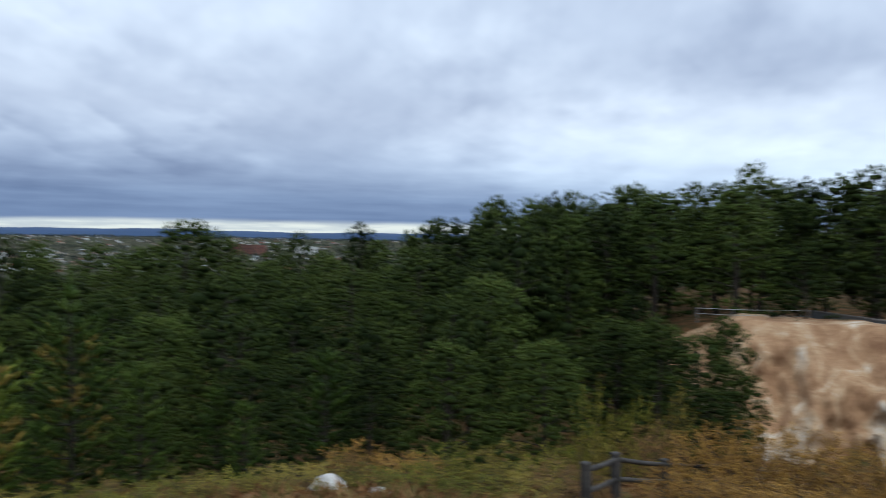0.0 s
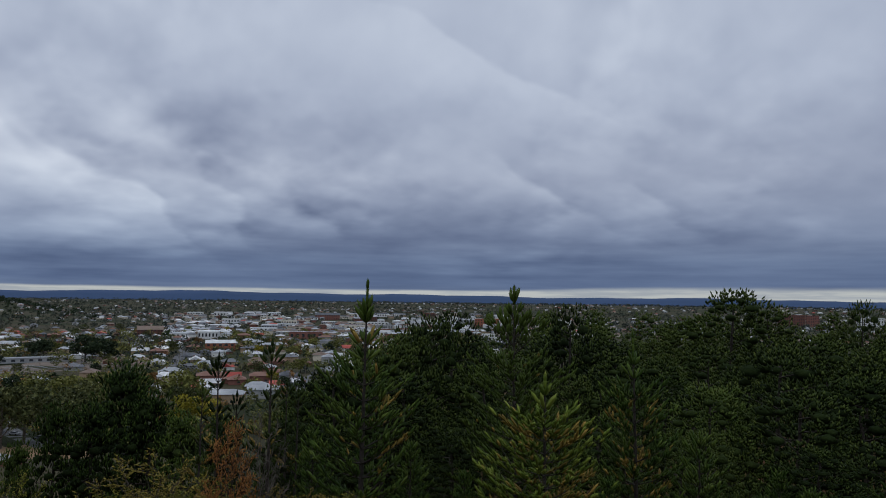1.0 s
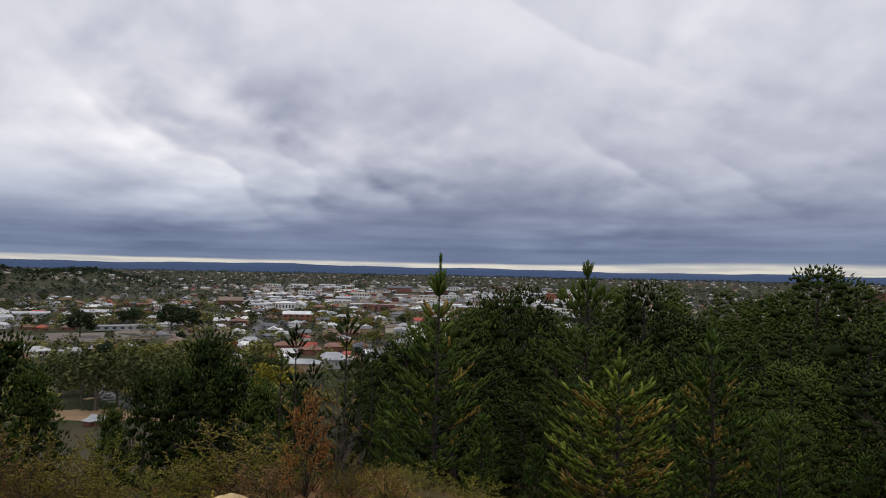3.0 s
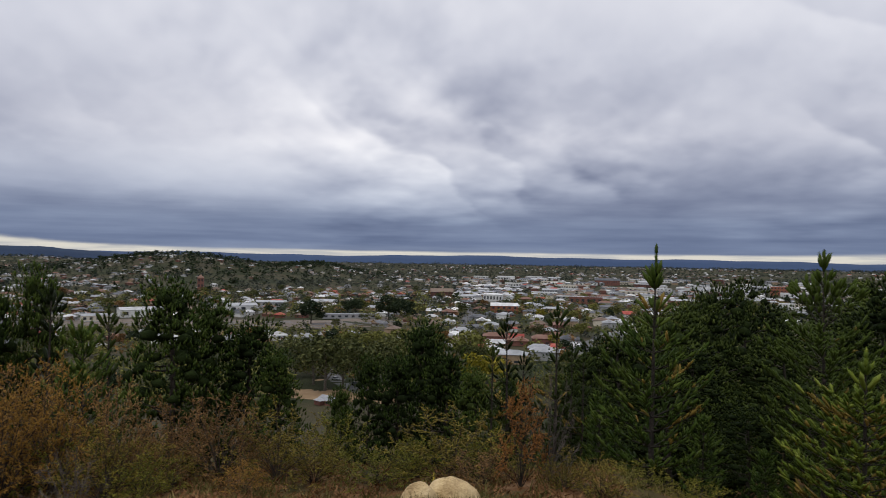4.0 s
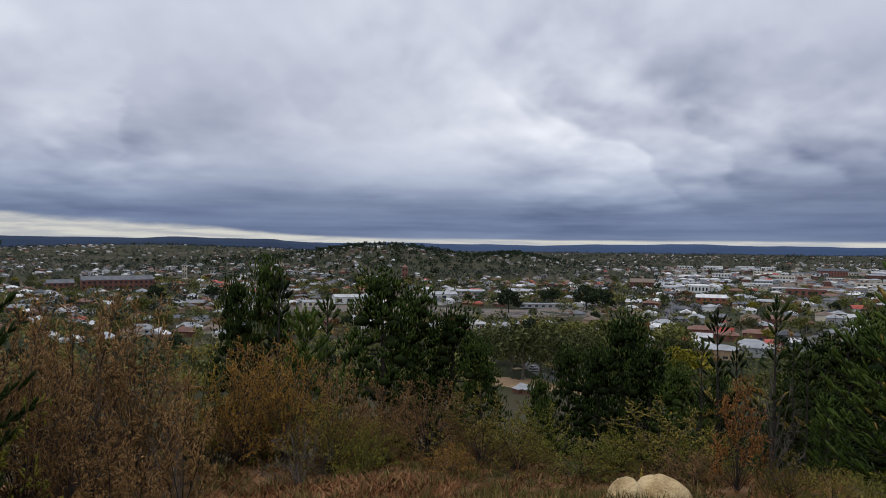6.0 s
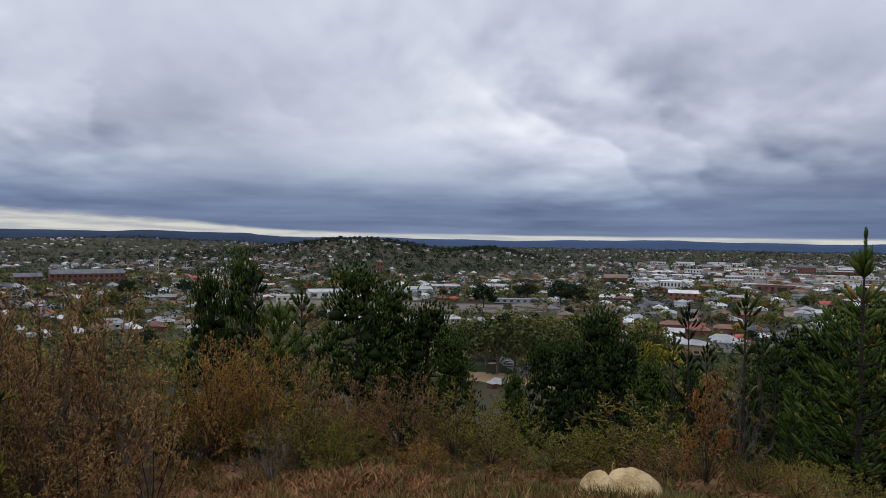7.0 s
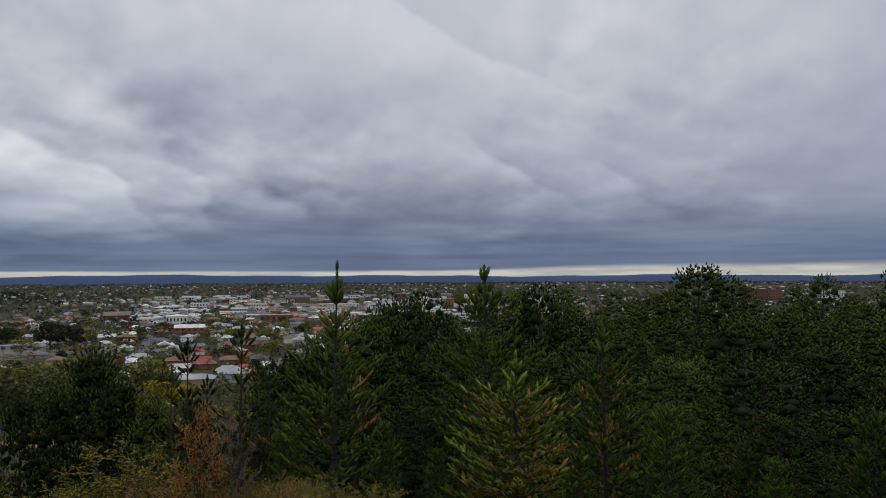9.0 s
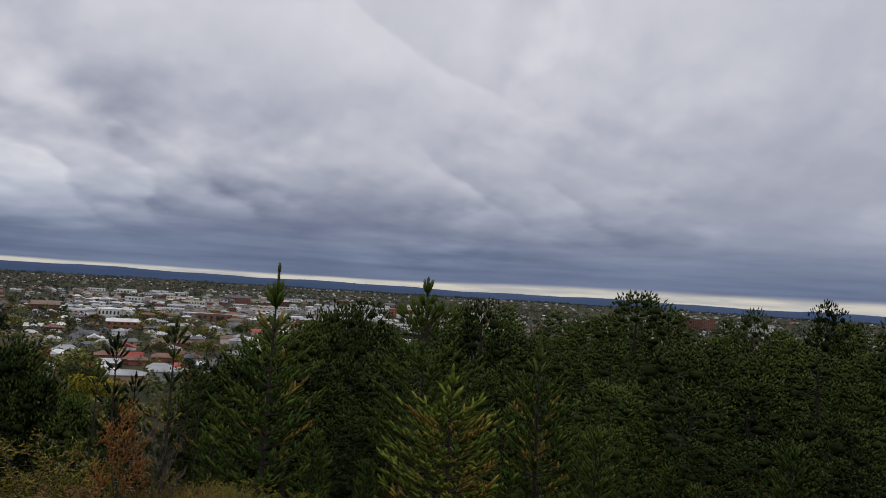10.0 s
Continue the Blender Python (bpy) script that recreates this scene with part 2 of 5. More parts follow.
M["fern"] = material("dead_bracken", [(0.06, 0.028, 0.012), (0.145, 0.07, 0.029), (0.27, 0.15, 0.07)], 1.0, 0.8, gloss=0.06, island=0.6, coord="Object")
M["grass"] = material("tussock_grass", [(0.045, 0.048, 0.012), (0.11, 0.105, 0.03), (0.25, 0.20, 0.08)], 0.7, 0.7, gloss=0.06, island=0.6)
M["gum"] = material("gum_leaves", [(0.03, 0.037, 0.013), (0.07, 0.078, 0.027), (0.125, 0.125, 0.045)], 0.25, 0.6, gloss=0.06, island=0.5, each=0.4)
M["leaf_olive"] = material("olive_tree_leaves", [(0.055, 0.06, 0.016), (0.13, 0.135, 0.034), (0.20, 0.19, 0.055)], 0.25, 0.6, gloss=0.06, island=0.4, each=0.4)
M["leaf_yellow"] = material("yellow_tree_leaves", [(0.12, 0.11, 0.012), (0.26, 0.22, 0.025), (0.38, 0.32, 0.05)], 0.25, 0.6, gloss=0.06, island=0.4, each=0.3)
M["leaf_russet"] = material("russet_tree_leaves", [(0.07, 0.045, 0.02), (0.16, 0.09, 0.035), (0.24, 0.14, 0.05)], 0.25, 0.6, gloss=0.06, island=0.4, each=0.4)
M["leaf_dark"] = material("dark_tree_leaves", [(0.012, 0.02, 0.010), (0.026, 0.038, 0.018), (0.045, 0.06, 0.028)], 0.25, 0.6, gloss=0.06, island=0.4, each=0.3)
# The grey-blue cast of these greens paints the haze of distance.
M["far_leaf"] = material("haze_tinted_leaves", [(0.018, 0.026, 0.024), (0.036, 0.047, 0.040), (0.066, 0.074, 0.056), (0.08, 0.072, 0.054)], 0.004, 0.8, gloss=0.06, island=0.4)
# Blue of both ranges is air haze painted into the base colour.
M["range"] = material("far_range_hazed", [(0.026, 0.052, 0.115), (0.038, 0.068, 0.145)], 0.002, 1.0)
M["range_dark"] = material("wooded_range_hazed", [(0.011, 0.025, 0.058), (0.018, 0.037, 0.08)], 0.004, 1.0)
for key, cs in (("white", [(0.34, 0.34, 0.35), (0.52, 0.52, 0.53), (0.72, 0.72, 0.71)]), ("silver", [(0.18, 0.19, 0.2), (0.29, 0.3, 0.32), (0.42, 0.43, 0.45)]),
                ("slate", [(0.06, 0.065, 0.075), (0.12, 0.125, 0.14), (0.18, 0.18, 0.19)]), ("red", [(0.25, 0.045, 0.035), (0.36, 0.08, 0.06), (0.42, 0.13, 0.1)]),
                ("terracotta", [(0.12, 0.06, 0.045), (0.18, 0.095, 0.07), (0.23, 0.14, 0.105)]), ("brown", [(0.10, 0.07, 0.055), (0.16, 0.115, 0.09), (0.2, 0.15, 0.12)])):
    M["roof_" + key] = material(key + "_roof", cs, 0.15, 0.5 if key in ("white", "silver") else 0.75, each=0.5, bump=0.2, bump_scale=3)
for key, cs in (("cream", [(0.42, 0.37, 0.28), (0.55, 0.5, 0.4), (0.62, 0.57, 0.47)]), ("white", [(0.55, 0.55, 0.54), (0.72, 0.72, 0.7)]),
                ("grey", [(0.25, 0.26, 0.27), (0.38, 0.38, 0.38)]), ("brick", [(0.10, 0.045, 0.034), (0.16, 0.07, 0.052), (0.22, 0.10, 0.078)]), ("tan", [(0.26, 0.18, 0.11), (0.36, 0.27, 0.18)]),
                ("orange_brick", [(0.22, 0.075, 0.042), (0.30, 0.115, 0.07)])):
    M["wall_" + key] = material(key + "_wall", cs, 0.4, 0.8, each=0.4, bump=0.2, bump_scale=6)
M["glass"] = material("window_glass", [(0.02, 0.025, 0.03), (0.05, 0.055, 0.065)], 0.5, 0.12)
M["timber"] = material("weathered_timber", [(0.02, 0.018, 0.017), (0.05, 0.045, 0.042), (0.09, 0.08, 0.07)], 3, 0.85, 0.5)
M["boulder"] = material("sandstone", [(0.27, 0.18, 0.085), (0.54, 0.40, 0.21), (0.70, 0.56, 0.34)], 2.6, 0.9, 0.9, 22)
M["quartz"] = material("white_quartz", [(0.3, 0.29, 0.27), (0.48, 0.46, 0.44), (0.62, 0.6, 0.58)], 2, 0.8, 0.5)
M["asphalt"] = material("asphalt", [(0.09, 0.09, 0.095), (0.13, 0.13, 0.135)], 0.1, 0.9)
M["ballast"] = material("rail_ballast", [(0.08, 0.065, 0.055), (0.14, 0.115, 0.095), (0.2, 0.16, 0.13)], 0.03, 0.95)
M["wire"] = material("galvanised_wire", [(0.18, 0.18, 0.18), (0.3, 0.3, 0.3)], 2, 0.5, metallic=0.6)
M["sheet"] = material("dark_sheet_fence", [(0.07, 0.075, 0.08), (0.12, 0.125, 0.13)], 1, 0.6)
M["paint_yellow"] = material("yellow_flower", [(0.45, 0.34, 0.02), (0.6, 0.48, 0.04)], 2, 0.6)


def ground_material():
    """Dry grass, litter and soil near by; paddocks, lawns and yards further out."""
    m = bpy.data.materials.new("ground")
    m.use_nodes = True
    t = m.node_tree
    p = t.nodes["Principled BSDF"]
    p.inputs["Roughness"].default_value = 0.95
    p.inputs["Specular IOR Level"].default_value = 0.1
    tc = t.nodes.new("ShaderNodeTexCoord")
    def noise_ramp(scale, detail, stops):
        n = t.nodes.new("ShaderNodeTexNoise")
        n.inputs["Scale"].default_value, n.inputs["Detail"].default_value = scale, detail
        t.links.new(tc.outputs["Object"], n.inputs["Vector"])
        r = t.nodes.new("ShaderNodeValToRGB")
        t.links.new(n.outputs[0], r.inputs[0])
        e = r.color_ramp.elements
        e[0].position, e[0].color = stops[0][0], (*stops[0][1], 1)
        e[1].position, e[1].color = stops[-1][0], (*stops[-1][1], 1)
        for q, c in stops[1:-1]:
            e.new(q).color = (*c, 1)
        return r.outputs[0]
    near = noise_ramp(1.1, 8, [(0.3, (0.04, 0.042, 0.014)), (0.45, (0.085, 0.06, 0.026)), (0.56, (0.145, 0.072, 0.032)), (0.72, (0.25, 0.155, 0.085))])
    far = noise_ramp(0.012, 9, [(0.3, (0.022, 0.028, 0.012)), (0.45, (0.036, 0.04, 0.02)), (0.55, (0.06, 0.052, 0.03)), (0.63, (0.05, 0.048, 0.034)), (0.78, (0.13, 0.095, 0.055))])
    ln = t.nodes.new("ShaderNodeVectorMath")
    ln.operation = "LENGTH"
    t.links.new(tc.outputs["Object"], ln.inputs[0])
    k = t.nodes.new("ShaderNodeMapRange")
    t.links.new(ln.outputs["Value"], k.inputs[0])
    k.inputs[1].default_value, k.inputs[2].default_value = 60, 250
    x = t.nodes.new("ShaderNodeMix")
    x.data_type = "RGBA"
    t.links.new(k.outputs[0], x.inputs[0])
    t.links.new(near, x.inputs[6])
    t.links.new(far, x.inputs[7])
    t.links.new(x.outputs[2], p.inputs["Base Color"])
    b = t.nodes.new("ShaderNodeTexNoise")
    b.inputs["Scale"].default_value, b.inputs["Detail"].default_value = 9, 8
    t.links.new(tc.outputs["Object"], b.inputs["Vector"])
    q = t.nodes.new("ShaderNodeBump")
    q.inputs["Strength"].default_value, q.inputs["Distance"].default_value = 0.8, 0.1
    t.links.new(b.outputs[0], q.inputs["Height"])
    t.links.new(q.outputs[0], p.inputs["Normal"])
    return m


M["ground"] = ground_material()


def bank_material():
    """Cut earth: ochre and white clay in streaks that run down the face."""
    m = bpy.data.materials.new("cut_clay")
    m.use_nodes = True
    t = m.node_tree
    p = t.nodes["Principled BSDF"]
    p.inputs["Roughness"].default_value = 0.95
    tc = t.nodes.new("ShaderNodeTexCoord")
    mp = t.nodes.new("ShaderNodeMapping")
    mp.inputs[3].default_value = (1, 1, 0.5)
    t.links.new(tc.outputs["Object"], mp.inputs[0])
    n = t.nodes.new("ShaderNodeTexNoise")
    n.inputs["Scale"].default_value, n.inputs["Detail"].default_value, n.inputs["Distortion"].default_value, n.inputs["Roughness"].default_value = 0.5, 13, 0.8, 0.7
    t.links.new(mp.outputs[0], n.inputs["Vector"])
    r = t.nodes.new("ShaderNodeValToRGB")
    sz = t.nodes.new("ShaderNodeSeparateXYZ")
    t.links.new(tc.outputs["Object"], sz.inputs[0])
    low = t.nodes.new("ShaderNodeMapRange")  # white clay in the lower beds
    t.links.new(sz.outputs[2], low.inputs[0])
    for q_, v_ in ((1, EYE - 13.5), (2, EYE - 8.5), (3, 0.09), (4, -0.03)):
        low.inputs[q_].default_value = v_
    mixed_ = t.nodes.new("ShaderNodeMath")
    t.links.new(n.outputs[0], mixed_.inputs[0])
    t.links.new(low.outputs[0], mixed_.inputs[1])
    t.links.new(mixed_.outputs[0], r.inputs[0])
    e = r.color_ramp.elements
    e[0].position, e[0].color = 0.3, (0.17, 0.085, 0.04, 1)
    e[1].position, e[1].color = 0.67, (0.58, 0.53, 0.46, 1)
    e.new(0.46).color = (0.29, 0.165, 0.085, 1)
    e.new(0.55).color = (0.39, 0.26, 0.15, 1)
    t.links.new(r.outputs[0], p.inputs["Base Color"])
    b = t.nodes.new("ShaderNodeTexNoise")
    b.inputs["Scale"].default_value, b.inputs["Detail"].default_value = 1.5, 9
    t.links.new(mp.outputs[0], b.inputs["Vector"])
    q = t.nodes.new("ShaderNodeBump")
    q.inputs["Strength"].default_value, q.inputs["Distance"].default_value = 0.9, 0.3
    t.links.new(b.outputs[0], q.inputs["Height"])
    t.links.new(q.outputs[0], p.inputs["Normal"])
    return m


M["clay"] = bank_material()

# ---------------------------------------------------------------- mesh helpers
rng = np.random.default_rng(7)


def polar(yaw, r):
    return -r * math.sin(radians(yaw)), r * math.cos(radians(yaw))


def soup(name, verts, faces, mats, index=None, smooth=False):
    """A mesh of triangles or quads from arrays."""
    verts, faces = np.asarray(verts, np.float32), np.asarray(faces, np.int32)
    me = bpy.data.meshes.new(name)
    k = faces.shape[1]
    me.vertices.add(len(verts))
    me.vertices.foreach_set("co", verts.ravel())
    me.loops.add(faces.size)
    me.loops.foreach_set("vertex_index", faces.ravel())
    me.polygons.add(len(faces))
    me.polygons.foreach_set("loop_start", np.arange(0, faces.size, k, dtype=np.int32))
    for m in mats:
        me.materials.append(M[m])
    if index is not None:
        me.polygons.foreach_set("material_index", np.asarray(index, np.int32))
    me.polygons.foreach_set("use_smooth", np.full(len(faces), smooth))
    me.update(calc_edges=True)
    return me


def part(name, data, parent, label=""):
    """A mesh, or a bmesh with its material, as one part under a thing."""
    if isinstance(data, tuple):
        bm, mat = data
        me = bpy.data.meshes.new(name)
        bm.to_mesh(me)
        bm.free()
        me.materials.append(M[mat])
        data = me
    ob = new(name, data)
    ob.parent = parent
    return tagged(ob, label)


def unit(v):
    return v / np.maximum(np.linalg.norm(v, axis=-1, keepdims=True), 1e-9)


def spread_dirs(n):
    return unit(rng.normal(size=(n, 3)))


def needles(base, axis, length, n, needle, width, lift=0.75):
    """Brush-like shoots: n narrow leaves round each axis. Returns triangles' vertices."""
    m = len(base)
    base, axis = np.repeat(base, n, 0), np.repeat(axis, n, 0)
    length = np.repeat(np.broadcast_to(length, (m,)), n)
    s = np.tile((np.arange(n) + 0.5) / n, m) + rng.uniform(-0.5, 0.5, m * n) / n
    side = np.cross(axis, spread_dirs(m * n))
    side = unit(side)
    p = base + axis * (length * s)[:, None]
    d = unit(axis * lift + side)
    w = unit(np.cross(d, spread_dirs(m * n) * 0.7 + np.array((0, 0, 1.0)))) * (width * 0.5)
    tip = p + d * (needle * rng.uniform(0.7, 1.2, m * n))[:, None]
    return np.stack([p - w, p + w, tip], 1).reshape(-1, 3)


def fingers(base, axis, length, radius, n, needle, width, sides=3, rings_=((0.42, 1.0),)):
    """Stout needle-clad shoots: a spindle with n needles standing off it. Returns vertices, triangles and which shoot each triangle is of."""
    m = len(base)
    length = np.broadcast_to(length, (m,))[:, None] * rng.uniform(0.7, 1.25, (m, 1))
    rad = np.broadcast_to(radius, (m,))[:, None] * rng.uniform(0.75, 1.25, (m, 1))
    u = unit(np.cross(axis, spread_dirs(m)))
    q = np.cross(axis, u)
    rows_ = [base]
    for at_, wide_ in rings_:
        rows_ += [base + axis * length * at_ + (u * math.cos(a) + q * math.sin(a)) * rad * wide_ for a in np.arange(sides) * 2 * math.pi / sides]
    rows_.append(base + axis * length)
    k = len(rows_)
    f = []
    for i in range(sides):
        j = (i + 1) % sides
        f.append((0, 1 + j, 1 + i))
        for g in range(len(rings_) - 1):
            o = 1 + g * sides
            f += [(o + i, o + j, o + sides + j), (o + i, o + sides + j, o + sides + i)]
        o = 1 + (len(rings_) - 1) * sides
        f.append((o + i, o + j, k - 1))
    v = np.stack(rows_, 1).reshape(-1, 3)
    face = (np.array(f)[None] + k * np.arange(m)[:, None, None]).reshape(-1, 3)
    owner = np.repeat(np.arange(m), len(f))
    if not n:
        return v, face, owner
    hair = needles(base + axis * length * 0.12, axis, length[:, 0] * 0.8, n, needle, width, 0.9)
    return np.concatenate([v, hair]), np.concatenate([face, tris(hair) + len(v)]), np.concatenate([owner, np.repeat(np.arange(m), n)])


def ball():
    bm = bmesh.new()
    bmesh.ops.create_icosphere(bm, subdivisions=1, radius=1)
    v = np.array([q.co for q in bm.verts])
    f = np.array([[q.index for q in g.verts] for g in bm.faces])
    bm.free()
    return v, f


BALL = ball()


def leafy_masses(centre, size, rough=0.3):
    """Uneven leafy masses, one at each centre; size holds three half-widths each."""
    bv, bf = BALL
    m = len(centre)
    size = np.broadcast_to(size, (m, 3))
    v = centre[:, None] + bv[None] * size[:, None] * rng.uniform(1 - rough, 1 + rough, (m, len(bv), 1))
    return v.reshape(-1, 3), (bf[None] + len(bv) * np.arange(m)[:, None, None]).reshape(-1, 3)


def joined(*bits):
    """Several (vertices, triangles, index) sets as one."""
    vs, fs, ix, o = [], [], [], 0
    for v, f, i in bits:
        vs.append(v)
        fs.append(np.asarray(f) + o)
        ix.append(np.broadcast_to(i, (len(f),)))
        o += len(v)
    return np.concatenate(vs), np.concatenate(fs), np.concatenate(ix)


def leaves(centre, size, stretch=1.8):
    """Loose leaf-like triangles at the centres, turned at random."""
    n = len(centre)
    d = spread_dirs(n)
    w = unit(np.cross(d, spread_dirs(n)))
    size = np.broadcast_to(size, (n,))[:, None] * rng.uniform(0.6, 1.3, (n, 1))
    return np.stack([centre - w * size * 0.5 - d * size * 0.4, centre + w * size * 0.5 - d * size * 0.2, centre + d * size * stretch * 0.6], 1).reshape(-1, 3)


def tris(v):
    return np.arange(len(v)).reshape(-1, 3)


def tubes(paths, sides=5):
    """Tapered tubes; each path is a list of (point, radius). Returns vertices and quads."""
    vs, fs, o = [], [], 0
    for path in paths:
        pts = np.array([q[0] for q in path], float)
        d = unit(np.gradient(pts, axis=0))
        ref = np.array((0.31, 0.95, 0.05))
        u = unit(np.cross(d, ref))
        w = np.cross(d, u)
        for i, (q, r) in enumerate(path):
            a = np.arange(sides) * 2 * np.pi / sides
            vs.append(pts[i] + r * (np.cos(a)[:, None] * u[i] + np.sin(a)[:, None] * w[i]))
        for i in range(len(path) - 1):
            for k in range(sides):
                k2 = (k + 1) % sides
                fs.append((o + i * sides + k, o + i * sides + k2, o + (i + 1) * sides + k2, o + (i + 1) * sides + k))
        o += len(path) * sides
    return np.concatenate(vs), np.array(fs)


def woody(trunk, limbs):
    """Trunk and limbs in one skin."""
    a, fa = tubes(trunk, 7)
    b, fb = tubes(limbs, 4)
    return np.concatenate([a, b]), np.concatenate([fa, fb + len(a)])


def box_bm(sx, sy, sz, at=(0, 0, 0), bevel=0.0, bm=None):
    """A box standing on its base point."""
    bm = bm or bmesh.new()
    r = bmesh.ops.create_cube(bm, size=1, matrix=Matrix.Translation((at[0], at[1], at[2] + sz / 2)) @ Matrix.Diagonal((sx, sy, sz, 1)))
    if bevel:
        es = list({e for v in r["verts"] for e in v.link_edges})
        bmesh.ops.bevel(bm, geom=es, offset=bevel, segments=1, affect="EDGES")
    return bm


# ---------------------------------------------------------------- the ground
R_KEYS = np.array([0, 8, 12, 17, 24, 30, 45, 60, 80, 120, 150, 220, 300, 480, 2400, 5200.0])
TOWN = np.array([-1.65, -2.9, -4.3, -4.95, -7.2, -9.5, -17, -24, -33, -43, -48, -54, -57, -60, -58.5, -26])
WOOD = np.array([-1.65, -3.2, -4.75, -6.2, -8.4, -10.5, -14, -15, -15, -15, -17, -28, -42, -60, -58.5, -26])
PIT = np.array([-1.65, -3.2, -4.75, -5.95, -7.7, -10.0, -13.2, -6.0, -6.0, -7, -9, -20, -40, -60, -58.5, -26])
BACK = np.array([-1.65, -1.7, -1.8, -1.9, -2.0, -2.2, -3.0, -4.0, -6, -10, -14, -25, -40, -60, -58.5, -26])
SECTORS = [(-180, BACK), (-70, BACK), (-42, PIT), (-20, PIT), (-6, WOOD), (38, WOOD), (50, TOWN), (115, TOWN), (150, BACK), (180, BACK)]


def ground(x, y):
    """Height of the ground."""
    x, y = np.asarray(x, float), np.asarray(y, float)
    r, yaw = np.hypot(x, y), np.degrees(np.arctan2(-x, y))
    z = np.zeros(np.broadcast(x, y).shape)
    for (a, pa), (b, pb) in zip(SECTORS, SECTORS[1:]):
        k = (yaw >= a) & (yaw <= b)
        f = np.clip((yaw - a) / (b - a), 0, 1)
        f = f * f * (3 - 2 * f)
        z = np.where(k, np.interp(r, R_KEYS, pa) * (1 - f) + np.interp(r, R_KEYS, pb) * f, z)
    bumps = 0.14 * np.sin(x * 0.9 + 1.3 * np.sin(y * 0.5)) * np.sin(y * 0.8 + 1.1) + 0.5 * np.sin(x * 0.11 + 2) * np.sin(y * 0.13)
    z = z + bumps * np.clip((r - 4) / 10, 0, 1)
    # the suburb's own low hill, and a lesser rise beside it
    for hy, hr, h, sa, sr in ((84, 2300, 57, 300, 420), (101, 3300, 40, 700, 500), (20, 3300, 22, 1500, 500), (73.2, 2350, 26, 110, 260)):
        hx, hyy = polar(hy, hr)
        ax, ay = polar(hy, 1)
        along, across = (x - hx) * ax + (y - hyy) * ay, -(x - hx) * ay + (y - hyy) * ax
        z = z + h * np.exp(-(along / sr) ** 2 - (across / sa) ** 2)
    return z + EYE


def make_ground():
    rings = np.concatenate([[0.0], np.geomspace(1.2, 4950, 120)])
    na = 288
    ang = np.arange(na) * 2 * np.pi / na
    x = -rings[1:, None] * np.sin(ang)
    y = rings[1:, None] * np.cos(ang)
    v = np.concatenate([[(0, 0, float(ground(0, 0)))], np.stack([x, y, ground(x, y)], -1).reshape(-1, 3)])
    i = np.arange(na)
    j = (i + 1) % na
    quads = []
    for k in range(len(rings) - 2):
        o = 1 + k * na
        quads.append(np.stack([o + i, o + na + i, o + na + j, o + j], 1))
    q = np.concatenate(quads)
    t = np.concatenate([np.stack([np.zeros(na, int), 1 + i, 1 + j], 1), q[:, [0, 1, 2]], q[:, [0, 2, 3]]])
    tagged(new("ground", soup("ground", v, t, ["ground"], smooth=True)), "dry grassy hillside running down to a wide flat town", "ground", kind="structure")


make_ground()


def make_range(name, r, yaw0, yaw1, mat, top, label):
    """A long low ridge on the horizon with a gentle front slope."""
    a = np.linspace(yaw0, yaw1, 260)
    h = np.array([top(q) for q in a])
    rows_ = []
    for dr, k in ((-240, 0.3), (-110, 0.72), (0, 1.0), (200, 0.5)):
        x, y = -(r + dr) * np.sin(np.radians(a)), (r + dr) * np.cos(np.radians(a))
        rows_.append(np.stack([x, y, EYE - 62 + (h * r * 0.01745 + 62) * k], 1))
    v = np.concatenate(rows_)
    n = len(a)
    i = np.arange(n - 1)
    q = np.concatenate([np.stack([o + i, o + i + 1, o + n + i + 1, o + n + i], 1) for o in (0, n, 2 * n)])
    tagged(new(name, soup(name, v, q, [mat], smooth=True)), label, "hills", kind="structure")


def wobble(q, seed):
    return 0.5 * math.sin(q * 0.31 + seed) + 0.3 * math.sin(q * 0.83 + 2.1 * seed) + 0.12 * math.sin(q * 2.3 + seed * 3.7)


make_range("backdrop", 4650, -60, 170, "range", lambda q: 0.15 + 0.10 * wobble(q, 1.0) + 0.10 * math.exp(-((q - 57) / 9) ** 2), "far wooded ranges along the horizon, painted haze-blue")
make_range("backdrop_near", 4250, 86, 165, "range_dark", lambda q: 0.42 * min(1, max(0, (q - 87) / 6)) - 0.2 + 0.16 + 0.05 * wobble(q, 4.0) + 0.12 * math.exp(-((q - 99.7) / 1.6) ** 2) - 0.04 * (1 if q < 92 else 0), "dark wooded range behind the suburbs, painted haze-blue")

